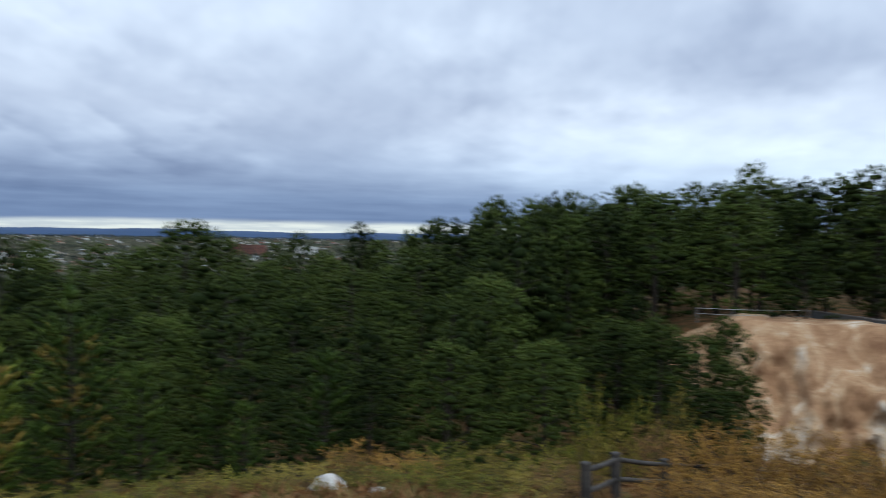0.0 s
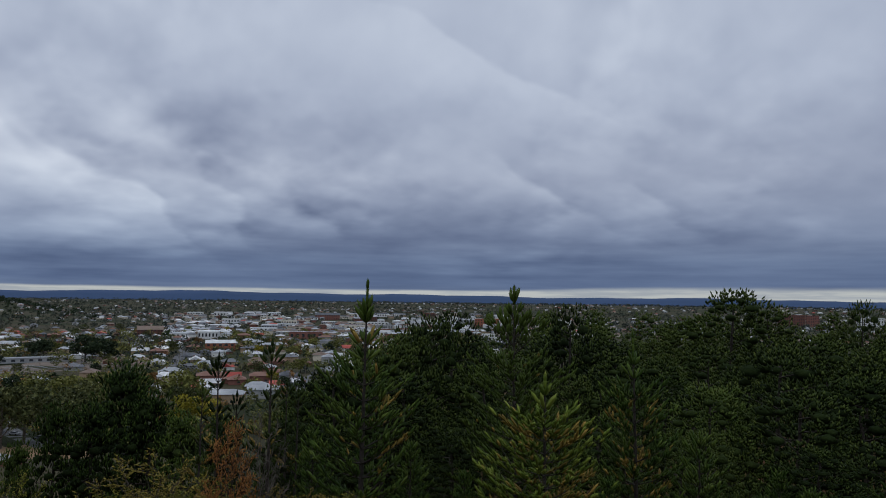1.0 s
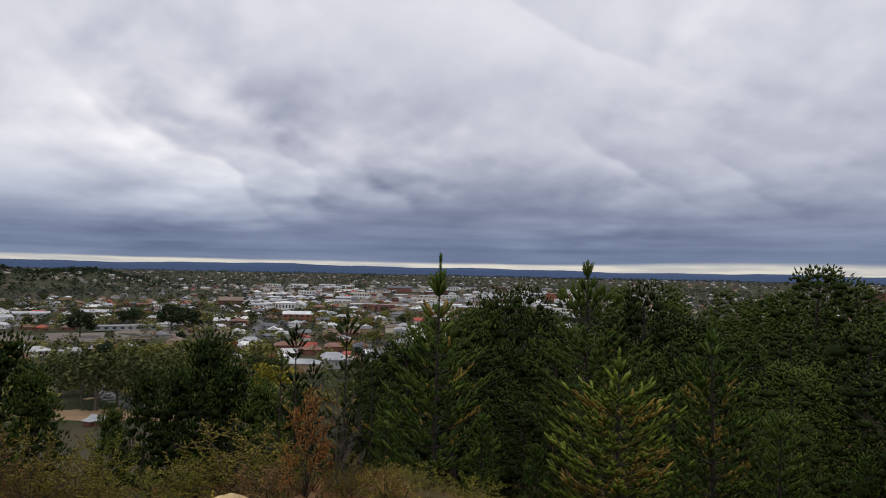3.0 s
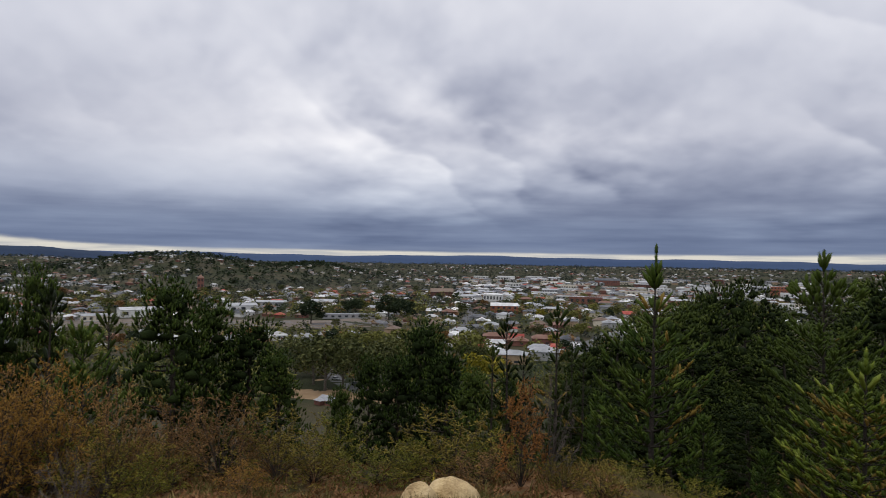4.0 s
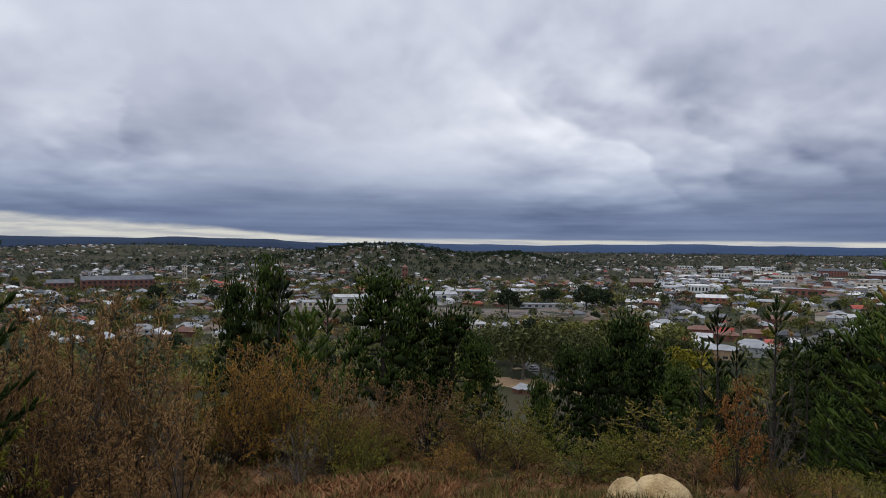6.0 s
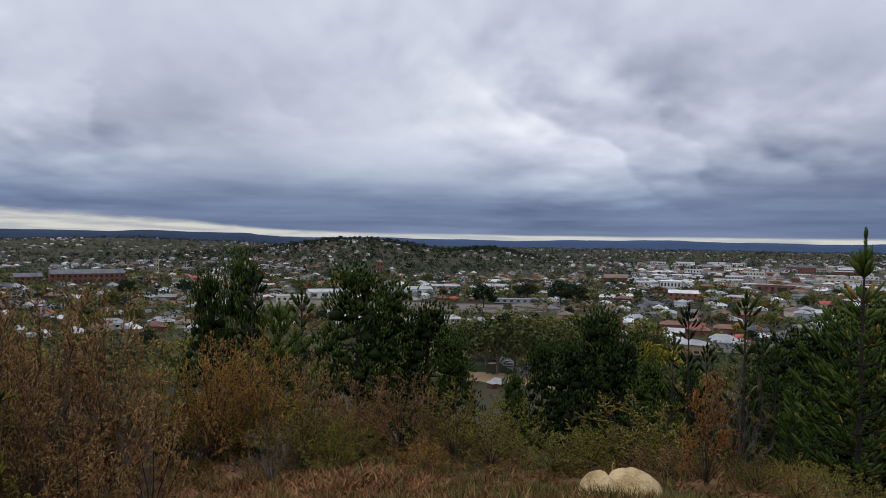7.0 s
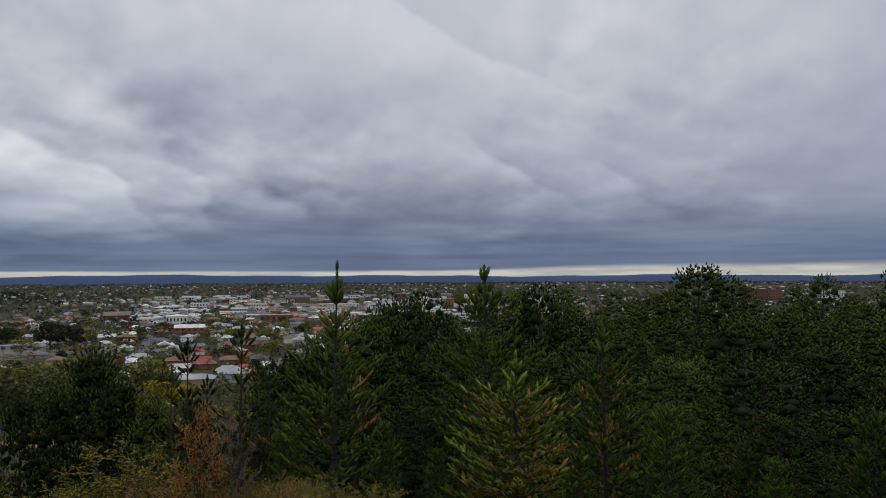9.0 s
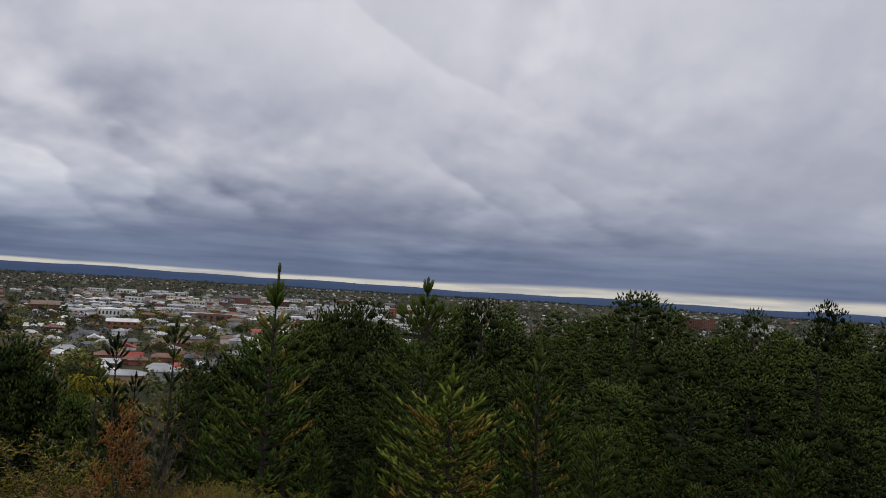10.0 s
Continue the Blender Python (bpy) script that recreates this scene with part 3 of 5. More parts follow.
# ---------------------------------------------------------------- pines
def young_pine(name, height, spread, mat, n=9, yellow=0.06, gap=0.55, leader=1.0, droop=0.0, needle=0.16, width=0.028, tops=()):
    """A young pine: whorls of rising branches with brush-like shoots, and a tall leader."""
    root = new(name)
    lean = rng.uniform(-0.15, 0.15, 2)
    def axis_at(z):
        return np.array((lean[0] * z / height, lean[1] * z / height, z))
    trunk = [[(axis_at(z), max(0.012, 0.011 * (height - z) + 0.012)) for z in np.linspace(0, height - 0.15, 10)]]
    limbs, base, axis, length, dead = [], [], [], [], []
    stout = []
    z = 0.5
    plan = []
    while z < height - (tops[-1][0] + 0.35 if tops else 0.35):
        plan.append((z, None))
        u = (height - z) / height
        z += gap * rng.uniform(0.75, 1.2) * (0.75 + 0.5 * u)
    plan += [(height - q[0], q) for q in tops]
    for z, top in plan:
        u = (height - z) / height
        reach = spread * min(1.0, 0.16 + 1.15 * u ** 0.8) * (1.0 if u < 0.8 else 1.0 - 0.8 * (u - 0.8))
        if u < 0.32 and leader > 0:
            reach *= 0.55 + 0.45 * u / 0.32
        count = rng.integers(5, 8)
        if top:
            reach, count = top[1], top[3]
        a0 = rng.uniform(0, 6.28)
        for b in range(count):
            a = a0 + 6.283 * b / count + rng.uniform(-0.3, 0.3)
            L = reach * rng.uniform(0.65, 1.12)
            rise = (0.95 if u < 0.25 else 0.5 - 0.35 * u - droop) + rng.uniform(-0.12, 0.12)
            if top:
                rise = top[2] + rng.uniform(-0.2, 0.2)
            out = np.array((math.cos(a), math.sin(a), 0))
            p0 = axis_at(z)
            if top:
                d = unit(out + np.array((0, 0, rise)))
                span = min(reach, 0.5) * rng.uniform(0.8, 1.15)
                stout.append((p0 + d * max(0.0, reach - span), d, span))
                if reach > 0.9:
                    for s in (0.35, 0.55, 0.8):
                        stout.append((p0 + d * reach * s, unit(d * 0.6 + spread_dirs(1)[0] * 0.5 + np.array((0, 0, 0.9))), 0.34 * rng.uniform(0.7, 1.2)))
                limbs.append([(p0, 0.012), (p0 + d * reach * 0.5, 0.008), (p0 + d * reach, 0.004)])
                continue
            pts = [p0 + out * L * s + np.array((0, 0, L * (rise * s + 0.25 * s * s))) for s in (0, 0.35, 0.7, 1.0)]
            limbs.append([(q, 0.02 * (1 - 0.75 * s) * (0.4 + u)) for q, s in zip(pts, (0, 0.35, 0.7, 1.0))])
            yel = rng.random() < yellow
            step = 0.115
            for s in np.arange(0.34, 1.0, step / max(L, 0.3)):
                q = np.interp(s, (0, 0.35, 0.7, 1.0), np.arange(4))
                k = min(int(q), 2)
                c = pts[k] + (pts[k + 1] - pts[k]) * (q - k)
                tang = pts[min(k + 1, 3)] - pts[k]
                tang = tang / np.linalg.norm(tang)
                for side in (-1, 1):
                    sd = np.cross(tang, (0, 0, 1)) * side
                    d = tang * 0.7 + sd * rng.uniform(0.3, 0.9) + np.array((0, 0, rng.uniform(0.25, 0.9)))
                    base.append(c + rng.normal(size=3) * 0.03)
                    axis.append(d / np.linalg.norm(d))
                    length.append(rng.uniform(0.16, 0.34) * (1.15 - 0.3 * s))
                    dead.append(yel or rng.random() < yellow * (0.3 + 1.2 * (1 - s)))
            base.append(pts[3])
            axis.append(unit(pts[3] - pts[2] + np.array((0, 0, 0.25 * L))))
            length.append(0.3)
            dead.append(False)
    for s in np.arange(0, leader, 0.16):
        base.append(axis_at(height - leader + s))
        axis.append(unit(np.array((0.05, 0.03, 1.0))))
        length.append(0.2)
        dead.append(False)
    round_ = ((0.25, 0.85), (0.7, 0.95))
    v, f, owner = fingers(np.array(base), np.array(axis), np.array(length) * 1.15, 0.034 * needle / 0.16, n, needle * 0.58, width * 0.45, 3, round_)
    bits = [(v, f, np.array(dead, int)[owner])]
    if stout:
        for s in np.arange(0, leader, 0.2):
            stout.append((axis_at(height - leader + s), np.array((0.03, 0.02, 1.0)), 0.3))
        v, f, owner = fingers(np.array([q[0] for q in stout]), np.array([q[1] for q in stout]), np.array([q[2] for q in stout]), needle * 0.31, 34, needle * 0.5, width * 0.5, 4, round_)
        bits.append((v, f, np.array([yellow > 0.045 and 1.3 < height - q[0][2] < 1.75 and i % 3 == 0 for i, q in enumerate(stout)], int)[owner]))
    v, f, idx = joined(*bits)
    tv, tf = woody(trunk, limbs)
    part("trunk", soup("trunk", tv, tf, ["bark"], smooth=True), root)
    part("crown", soup("crown", v, f, [mat, "pine_yellow"], idx, smooth=True), root)
    return root


def forest_pine(name, height, spread, mat, clumps, shoots, n, needle, width, round_top=0.5, bare=0.3, upward=0.5, tip="pine_tip", thick=0.3):
    """An older pine: an uneven crown of tufted pads on limbs round a dark trunk."""
    root = new(name)
    top = height
    trunk = [[(np.array((0.12 * math.sin(z * 0.4), 0.1 * math.cos(z * 0.5), z)), 0.05 + 0.014 * (height - z)) for z in np.linspace(0, height * 0.96, 8)]]
    base, axis, limbs, outer, core = [], [], [], [], []
    for c in range(clumps):
        u = (c + rng.random()) / clumps
        z = height * (bare + (1 - bare) * u ** 0.85)
        k = (z / height - bare) / (1 - bare)
        reach = spread * (math.sqrt(max(0.0, 1 - k ** 2.4)) * round_top + (1 - k) * (1 - round_top)) * (0.55 + 0.45 * min(1, k / 0.25)) + 0.15
        a = c * 2.399 + rng.uniform(-0.5, 0.5)
        rr = reach * (1 - 0.4 * rng.random() ** 2) * rng.uniform(0.85, 1.2)
        ctr = np.array((math.cos(a) * rr, math.sin(a) * rr, z + rng.uniform(-0.3, 0.3)))
        if c % 3 == 0:
            limbs.append([(np.array((0, 0, z - 0.35 * rr)), 0.05), (ctr * (0.55, 0.55, 1) - (0, 0, 0.2), 0.03), (ctr, 0.012)])
        pad = 0.26 * spread * rng.uniform(0.65, 1.35) + 0.2
        dirs = spread_dirs(shoots * 2)
        dirs = dirs[np.argsort(-dirs[:, 2] - rng.random(shoots * 2) * 0.5)][:shoots]
        flat = np.array((pad, pad, pad * 0.74))
        off = dirs * flat * rng.uniform(0.55, 1.0, (shoots, 1))
        # dark core in each pad, painting the shade between its shoots
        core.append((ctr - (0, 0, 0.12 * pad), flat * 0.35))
        base.append(ctr + off)
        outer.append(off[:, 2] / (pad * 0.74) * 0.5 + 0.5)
        out = np.array((math.cos(a), math.sin(a), 0))
        axis.append(unit(off / pad * 0.9 + out * 0.35 + np.array((0, 0, upward + 0.9)) + rng.normal(size=(shoots, 3)) * 0.3))
    base, axis = np.concatenate(base), np.concatenate(axis)
    v, f, owner = fingers(base, axis, needle * 1.9, needle * thick, n, needle * 0.7, width * 0.6)
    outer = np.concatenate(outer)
    # most upper shoots take the tip colour: new growth plus painted top light
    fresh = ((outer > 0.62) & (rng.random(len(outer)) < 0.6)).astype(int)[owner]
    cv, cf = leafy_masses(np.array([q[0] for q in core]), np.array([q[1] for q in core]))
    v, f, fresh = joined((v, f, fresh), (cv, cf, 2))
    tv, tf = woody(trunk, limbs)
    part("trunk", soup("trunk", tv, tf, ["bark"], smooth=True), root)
    part("crown", soup("crown", v, f, [mat, tip, "core_shade"], fresh, smooth=True), root)
    return root


def plant(proto, yaw, r, scale=1.0, turn=None, sink=0.05, tall=1.0):
    x, y = polar(yaw, r)
    m = pose(x, y, float(ground(x, y)) - sink, 0, 0, rng.uniform(0, 360) if turn is None else turn) @ Matrix.Diagonal((scale, scale, scale * tall, 1))
    ob = copy_thing(proto, m)
    ob.matrix_basis = m
    return ob


def drop_proto(ob):
    for o in (*ob.children_recursive, ob):
        bpy.data.objects.remove(o)


def to_top(yaw, r, el, h):
    """The scale that brings a thing of height h, standing there, up to the sight line el."""
    x, y = polar(yaw, r)
    return (EYE + r * math.tan(radians(el)) - float(ground(x, y))) / h


# near and single pines: yaw, distance, elevation of the top
hero = young_pine("pine_tree", 5.7, 1.3, "pine_young", yellow=0.05, leader=0.45, gap=0.36, n=13, tops=((0.62, 0.42, 2.6, 4), (0.8, 0.52, 2.0, 6), (0.9, 0.5, 1.5, 6), (1.5, 0.66, 1.2, 6), (1.62, 0.72, 1.0, 6), (1.85, 0.66, 0.8, 5)))
tagged(hero, "slim young green pine with a bare-tipped leader and yellowed inner needles", "pine tree")
x, y = polar(47.6, 16)
s = to_top(47.6, 16, 0.97, 5.75)
hero.matrix_basis = pose(x, y, float(ground(x, y)) - 0.05, 0, 0, 30) @ Matrix.Diagonal((s, s, s, 1))

light = young_pine("pine_tree", 5.0, 1.45, "pine_light", n=12, yellow=0.16, gap=0.3, leader=0.5, needle=0.17, width=0.03, tops=((0.5, 0.5, 2.2, 4), (0.9, 0.6, 1.6, 5)))
tagged(light, "bright yellow-green young pine with dense upright shoots", "pine tree")
x, y = polar(33.6, 18)
s = to_top(33.6, 18, -6.0, 5.0)
light.matrix_basis = pose(x, y, float(ground(x, y)) - 0.05, 0, 0, 70) @ Matrix.Diagonal((s * 1.3, s * 1.3, s, 1))

yellowed = young_pine("pine_tree", 6.5, 1.3, "pine_young", n=11, yellow=0.14, gap=0.36, leader=0.9, needle=0.17, width=0.03, tops=((0.9, 0.5, 1.6, 4), (1.3, 0.6, 1.2, 5)))
tagged(yellowed, "young green pine with a tall leader and patches of yellow needles", "pine tree")
x, y = polar(26.7, 20)
s = to_top(26.7, 20, -2.5, 6.5)
yellowed.matrix_basis = pose(x, y, float(ground(x, y)) - 0.05, 0, 0, 140) @ Matrix.Diagonal((s, s, s, 1))

spike = young_pine("pine_tree", 7.0, 1.0, "pine_dark", yellow=0.02, leader=0.35, gap=0.6, n=9, needle=0.2, width=0.04, tops=((0.7, 0.72, 1.7, 4), (1.0, 0.85, 1.2, 5), (1.3, 0.6, 1.2, 3), (2.3, 0.7, 1.2, 4), (2.7, 0.85, 1.0, 4)))
tagged(spike, "thin young pine with a long spiky leader above its crown", "pine tree", "spiky young pines")
for yaw, r, el in ((54.65, 24, -3.3), (58.3, 26, -4.4), (59.6, 25, -6.6), (52.6, 24, -6.9), (53.4, 26, -6.4), (57.2, 30, -7.2), (92.0, 33, -2.3), (88.1, 34, -3.9)):
    k = to_top(yaw, r, el, 7.1)
    plant(spike, yaw, r, k)
spiky = young_pine("pine_tree", 9.0, 2.3, "pine", yellow=0.03, leader=0.5, gap=0.5, n=9, needle=0.2, width=0.04, tops=((0.5, 0.6, 3.0, 5), (1.0, 0.7, 1.8, 6), (1.7, 1.1, 1.5, 7), (1.9, 1.5, 1.2, 7), (2.2, 1.8, 1.0, 8)))
tagged(spiky, "tall dark pine with many upright candle-like shoots at the top", "pine tree", "tall young pines")
plant(spiky, 35.75, 27, to_top(35.75, 27, 0.95, 9.1))
plant(spiky, 116.0, 11, to_top(116.0, 11, 9, 9.1))
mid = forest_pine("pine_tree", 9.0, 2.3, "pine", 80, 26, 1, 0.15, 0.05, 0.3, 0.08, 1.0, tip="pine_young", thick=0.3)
tagged(mid, "dense dark-green pine with a broad pointed crown below the shrubs", "pine tree", "dark pines on the slope")
for yaw, r, el, w in ((84.0, 32, -2.4, 1.0), (81.3, 34, -3.9, 1.0), (78.2, 33, -5.3, 1.05), (76.2, 31, -7.6, 0.9), (95.1, 36, -3.0, 0.6), (92.7, 37, -1.6, 0.62),
                      (69.2, 40, -8.1, 0.75), (65.0, 42, -5.6, 1.0), (67.0, 38, -8.2, 0.9), (63.0, 40, -7.6, 0.95), (60.9, 36, -8.9, 0.9), 
                      (71.4, 44, -10.4, 0.7), (58.2, 33, -9.2, 0.8)):
    k = to_top(yaw, r, el, 9.1)
    plant(mid, yaw, r, k * w, tall=1 / w)
lightsmall = young_pine("pine_tree", 4.0, 0.9, "pine_young", yellow=0.0, leader=0.7, gap=0.4)
tagged(lightsmall, "small fresh-green pine sapling with a single stout leader", "pine tree", "pine saplings")
for yaw, r, el in ((89.6, 27, -5.0), (22.4, 20, -9.5), (28.8, 17, -13.0), (43.9, 20, -11.0), (39.6, 19, -13.0), (17.0, 21, -11.5), (51.2, 22, -10.0), (15.0, 19, -12.5), (9.0, 24, -9.0)):
    plant(lightsmall, yaw, r, max(0.4, to_top(yaw, r, el, 4.05)))
for ob in (spike, spiky, mid, lightsmall):
    drop_proto(ob)

# the wood: nearer trees finely tufted, further ones coarser
near_kinds = [tagged(forest_pine("pine_tree", h, w, m, 56, 36, 0, 0.15, 0.05, rt, 0.12, thick=0.38), lab, "pine tree", "pines of the wood")
              for h, w, m, rt, lab in ((10, 2.5, "pine", 0.7, "dark-green pine with tufted pads in a close wood"), (10, 2.2, "pine_dark", 0.55, "deep-green pointed pine in a close wood"),
                                       (10, 2.9, "pine_dark", 0.95, "deep-green broad-crowned pine in a close wood"))]
far_kinds = [tagged(forest_pine("pine_tree", h, w, m, 46, 25, 0, 0.21, 0.155, rt, bare, thick=0.4), lab, "pine tree", "further pines of the wood")
             for h, w, m, rt, bare, lab in ((12, 3.0, "pine", 0.6, 0.06, "rounded dark pine on the wooded slope"), (12, 2.6, "pine_dark", 0.45, 0.06, "narrow dark pine on the wooded slope"),
                                            (12, 3.6, "pine_dark", 0.9, 0.2, "flat-topped old pine standing above the wood"))]
placed = []
wood = []
far_arrays = []
for (h, w, m, rt, bare) in ((12, 3.0, "pine", 0.6, 0.06), (12, 2.6, "pine_dark", 0.45, 0.06), (12, 3.6, "pine_dark", 0.9, 0.2)):
    ob = forest_pine("pine_tree", h, w, m, 42, 15, 0, 0.27, 0.155, rt, bare, thick=0.42)
    me = next(o for o in ob.children if o.name.startswith("crown")).data
    co = np.zeros(len(me.vertices) * 3, np.float32)
    me.vertices.foreach_get("co", co)
    ix = np.zeros(len(me.polygons), np.int32)
    me.polygons.foreach_get("material_index", ix)
    fi = np.zeros(len(me.polygons) * 3, np.int32)
    me.polygons.foreach_get("vertices", fi)
    far_arrays.append((co.reshape(-1, 3), fi.reshape(-1, 3), ix + (3 if m == "pine_dark" else 0)))
    drop_proto(ob)


def clear_of(x, y, gap):
    if any((x - a) ** 2 + (y - b) ** 2 < gap * gap for a, b in placed):
        return False
    placed.append((x, y))
    return True


def canopy(yaw, r):
    """The sight line that the wood's tops keep to."""
    far = np.interp(yaw, (-40, -31, -24, -14, -10, -4, 0, 4, 10, 25, 38, 42, 46, 52, 56), (4.8, 4.6, 3.9, 3.3, 2.8, 1.9, 0.6, -0.7, -1.2, -1.3, -1.6, -2.0, -3.6, -6.5, -9))
    drop = np.interp(r, (20, 28, 40, 60, 90, 130), (10.5, 7.5, 4.6, 2.4, 0.8, 0.0))
    if yaw < -6:
        drop = np.interp(r, (20, 40, 52, 58, 80, 130), (14, 10, 8, 1.2, 0.4, 0.0))
    return far - drop


for i in range(2600):
    yaw = rng.uniform(-40, 54)
    r = math.sqrt(rng.uniform(20 ** 2, 135 ** 2))
    if yaw < -19 and r < 57 or yaw < -8 and r < 27 or yaw < -36 and r < 60:
        continue
    if yaw > 46 and r > 75 or yaw > 30 and r > 115 or (r < 24 and yaw > 30):
        continue
    if yaw < 10 and r < 26 - 0.4 * yaw:
        continue
    x, y = polar(yaw, r)
    if not clear_of(x, y, 3.7 if r < 48 else 4.7 if r < 84 else 6.2):
        continue
    el = canopy(yaw, r) + rng.normal() * 1.0 - 0.6
    kind = near_kinds if r < 48 else far_kinds
    proto = kind[rng.integers(3)] if r < 80 or rng.random() < 0.4 else kind[rng.integers(2)]
    h = 10 if r < 48 else 12
    k = to_top(yaw, r, el, h * 1.02)
    k = min(max(k, 0.35), 1.9)
    w = rng.uniform(1.0, 1.4) * (k if k < 1 else k ** 0.5)
    if r > 84:  # too far off to pick apart: joined
        co, fi, ix = far_arrays[far_kinds.index(proto)]
        a = rng.uniform(0, 6.28)
        q = co * (w, w, k)
        bare_v = np.stack([x + q[:, 0] * math.cos(a) - q[:, 1] * math.sin(a), y + q[:, 0] * math.sin(a) + q[:, 1] * math.cos(a), float(ground(x, y)) + q[:, 2]], 1)
        wood.append((bare_v, fi, ix))
    else:
        plant(proto, yaw, r, w, tall=k / w)
wood_v, wood_f, wood_i = joined(*wood)
tagged(new("pine_wood", soup("pine_wood", wood_v, wood_f, ["pine", "pine_tip", "core_shade", "pine_dark", "pine_tip", "core_shade"], wood_i, smooth=True)), "close pine wood covering the further slope", "wood", kind="stuff")
# the tops that stand clear of the wood
for yaw, r, el, w in ((19.7, 90, 0.5, 1.5), (17.2, 92, -0.4, 1.3), (11.4, 95, -0.2, 0.8), (6.5, 95, 0.6, 0.85), (0.6, 85, 1.0, 1.1), (-4.3, 80, 2.3, 1.3), (-10.4, 75, 3.1, 1.2), (-14.4, 70, 3.6, 1.3),
                      (-17.5, 70, 3.3, 1.2), (-20.9, 68, 4.0, 0.9), (-23.8, 66, 4.4, 1.2), (-28.0, 66, 4.1, 1.2), (-31.2, 64, 4.9, 1.5), (31.6, 60, -1.0, 0.9), (40.8, 62, -1.6, 1.1), (-8.0, 62, 2.0, 1.0)):
    k = to_top(yaw, r, el, 12.3)
    plant(far_kinds[2], yaw, r, w, tall=k / w)
# dark crowns behind the slim pine, and those that screen the end of the bank
for yaw, r, el, w in ((46.6, 38, -4.3, 1.0), (45.0, 43, -3.5, 1.1), (43.6, 46, -2.8, 1.0), (48.2, 36, -5.2, 0.9), (49.9, 35, -6.2, 0.9), (42.4, 50, -2.2, 1.1), (47.3, 45, -4.8, 1.0), (51.2, 38, -7.4, 0.9), (44.4, 34, -6.4, 1.0), (46.0, 31, -8.0, 0.9),
                      (-19.6, 41, -7.2, 0.8), (-21.6, 43, -5.8, 0.75), (-17.6, 39, -7.8, 0.9), (-22.6, 41, -9.6, 0.5), (-15.5, 42, -6.8, 1.0), (-20.5, 36, -11.0, 0.7)):
    k = to_top(yaw, r, el, 10.2)
    plant(near_kinds[int(r) % 3], yaw, r, w, tall=k / w)
for ob in near_kinds + far_kinds:
    drop_proto(ob)

# ---------------------------------------------------------------- shrubs on the slope
def shrub(name, height, spread, mat, stems, twigs, per, leaf, label, bare=0.45, stem_mat="stem", thick=0.014, group="shrubs on the slope"):
    """A wiry shrub: stems fan out from the root to a dome, fork into twigs and carry feathery sprays."""
    root = new(name)
    paths, base, axis = [], [], []
    steps = (0, 0.3, 0.6, 1.0)
    for i in range(stems):
        a = i * 2.399 + rng.uniform(-0.4, 0.4)
        e = math.asin(0.22 + 0.78 * (i + rng.random()) / stems)
        far = rng.uniform(0.9, 1.04)
        tip = np.array((math.cos(e) * spread * math.cos(a), math.cos(e) * spread * math.sin(a), math.sin(e) * height)) * far
        pts = np.array([tip * (s ** 1.15, s ** 1.15, s ** 0.9) + rng.normal(size=3) * 0.05 * s for s in steps])
        paths.append([(p, 0.014 * (1 - 0.8 * s) * height / 2) for p, s in zip(pts, steps)])
        for j in range(twigs):
            s = 1 - (1 - bare) * rng.random() ** 1.3
            q = np.interp(s, steps, np.arange(4))
            k = min(int(q), 2)
            c = pts[k] + (pts[k + 1] - pts[k]) * (q - k)
            d = unit(unit(pts[k + 1] - pts[k]) + spread_dirs(1)[0] * 1.1 + np.array((0, 0, 0.15)))
            tl = height * rng.uniform(0.07, 0.15)
            end = c + d * tl
            paths.append([(c, 0.006), (end, 0.002)])
            for g in range(4):
                base.append(c + (end - c) * (0.1 + 0.25 * g))
                axis.append(unit(d + rng.normal(size=3) * 0.6) * tl * rng.uniform(0.3, 0.55))
    axis = np.array(axis)
    if per:
        v, f, owner = fingers(np.array(base), unit(axis), np.linalg.norm(axis, axis=1), thick, per, leaf, leaf * 0.3)
        part("foliage", soup("foliage", v, f, [mat], smooth=True), root)
    else:
        paths += [[(b, 0.004), (b + q * 1.3, 0.0015)] for b, q in zip(base, axis)]
    pv, pf = tubes(paths, 3)
    part("stem", soup("stem", pv, pf, [stem_mat]), root)
    return tagged(root, label, "shrub", group)


S = {
    "brown": shrub("shrub", 2.6, 1.5, "shrub_brown", 34, 14, 3, 0.055, "wispy brown shrub with fine dry foliage", stem_mat="stem_brown"),
    "orange": shrub("shrub", 2.6, 1.6, "shrub_orange", 34, 14, 3, 0.055, "feathery orange-brown shrub with fine foliage", stem_mat="stem_brown"),
    "olive": shrub("shrub", 2.0, 1.3, "shrub_olive", 28, 12, 3, 0.055, "bushy olive shrub with upright sprays", bare=0.35, stem_mat="stem_brown"),
    "green": shrub("shrub", 1.8, 1.3, "shrub_green", 28, 12, 3, 0.055, "green gorse-like shrub with yellowing tips", bare=0.3),
    "rust": shrub("shrub", 2.3, 0.85, "shrub_rust", 16, 17, 4, 0.045, "half-dead shrub with rust-red foliage on bare dark stems", bare=0.68),
    "bare": shrub("shrub", 1.5, 1.0, "shrub_brown", 22, 8, 0, 0.08, "leafless grey shrub of tangled dry twigs", stem_mat="twig"),
    "sapling": shrub("shrub", 2.0, 0.7, "shrub_brown", 7, 16, 6, 0.055, "thin dark-stemmed sapling with sparse olive-brown leaves", bare=0.5),
}
SH = {"brown": 2.65, "orange": 2.65, "olive": 2.05, "green": 1.85, "rust": 2.35, "bare": 1.55, "sapling": 2.05}
HALF = {"brown": 1.5, "orange": 1.6, "olive": 1.3, "green": 1.3, "rust": 0.85, "bare": 1.0, "sapling": 0.7}
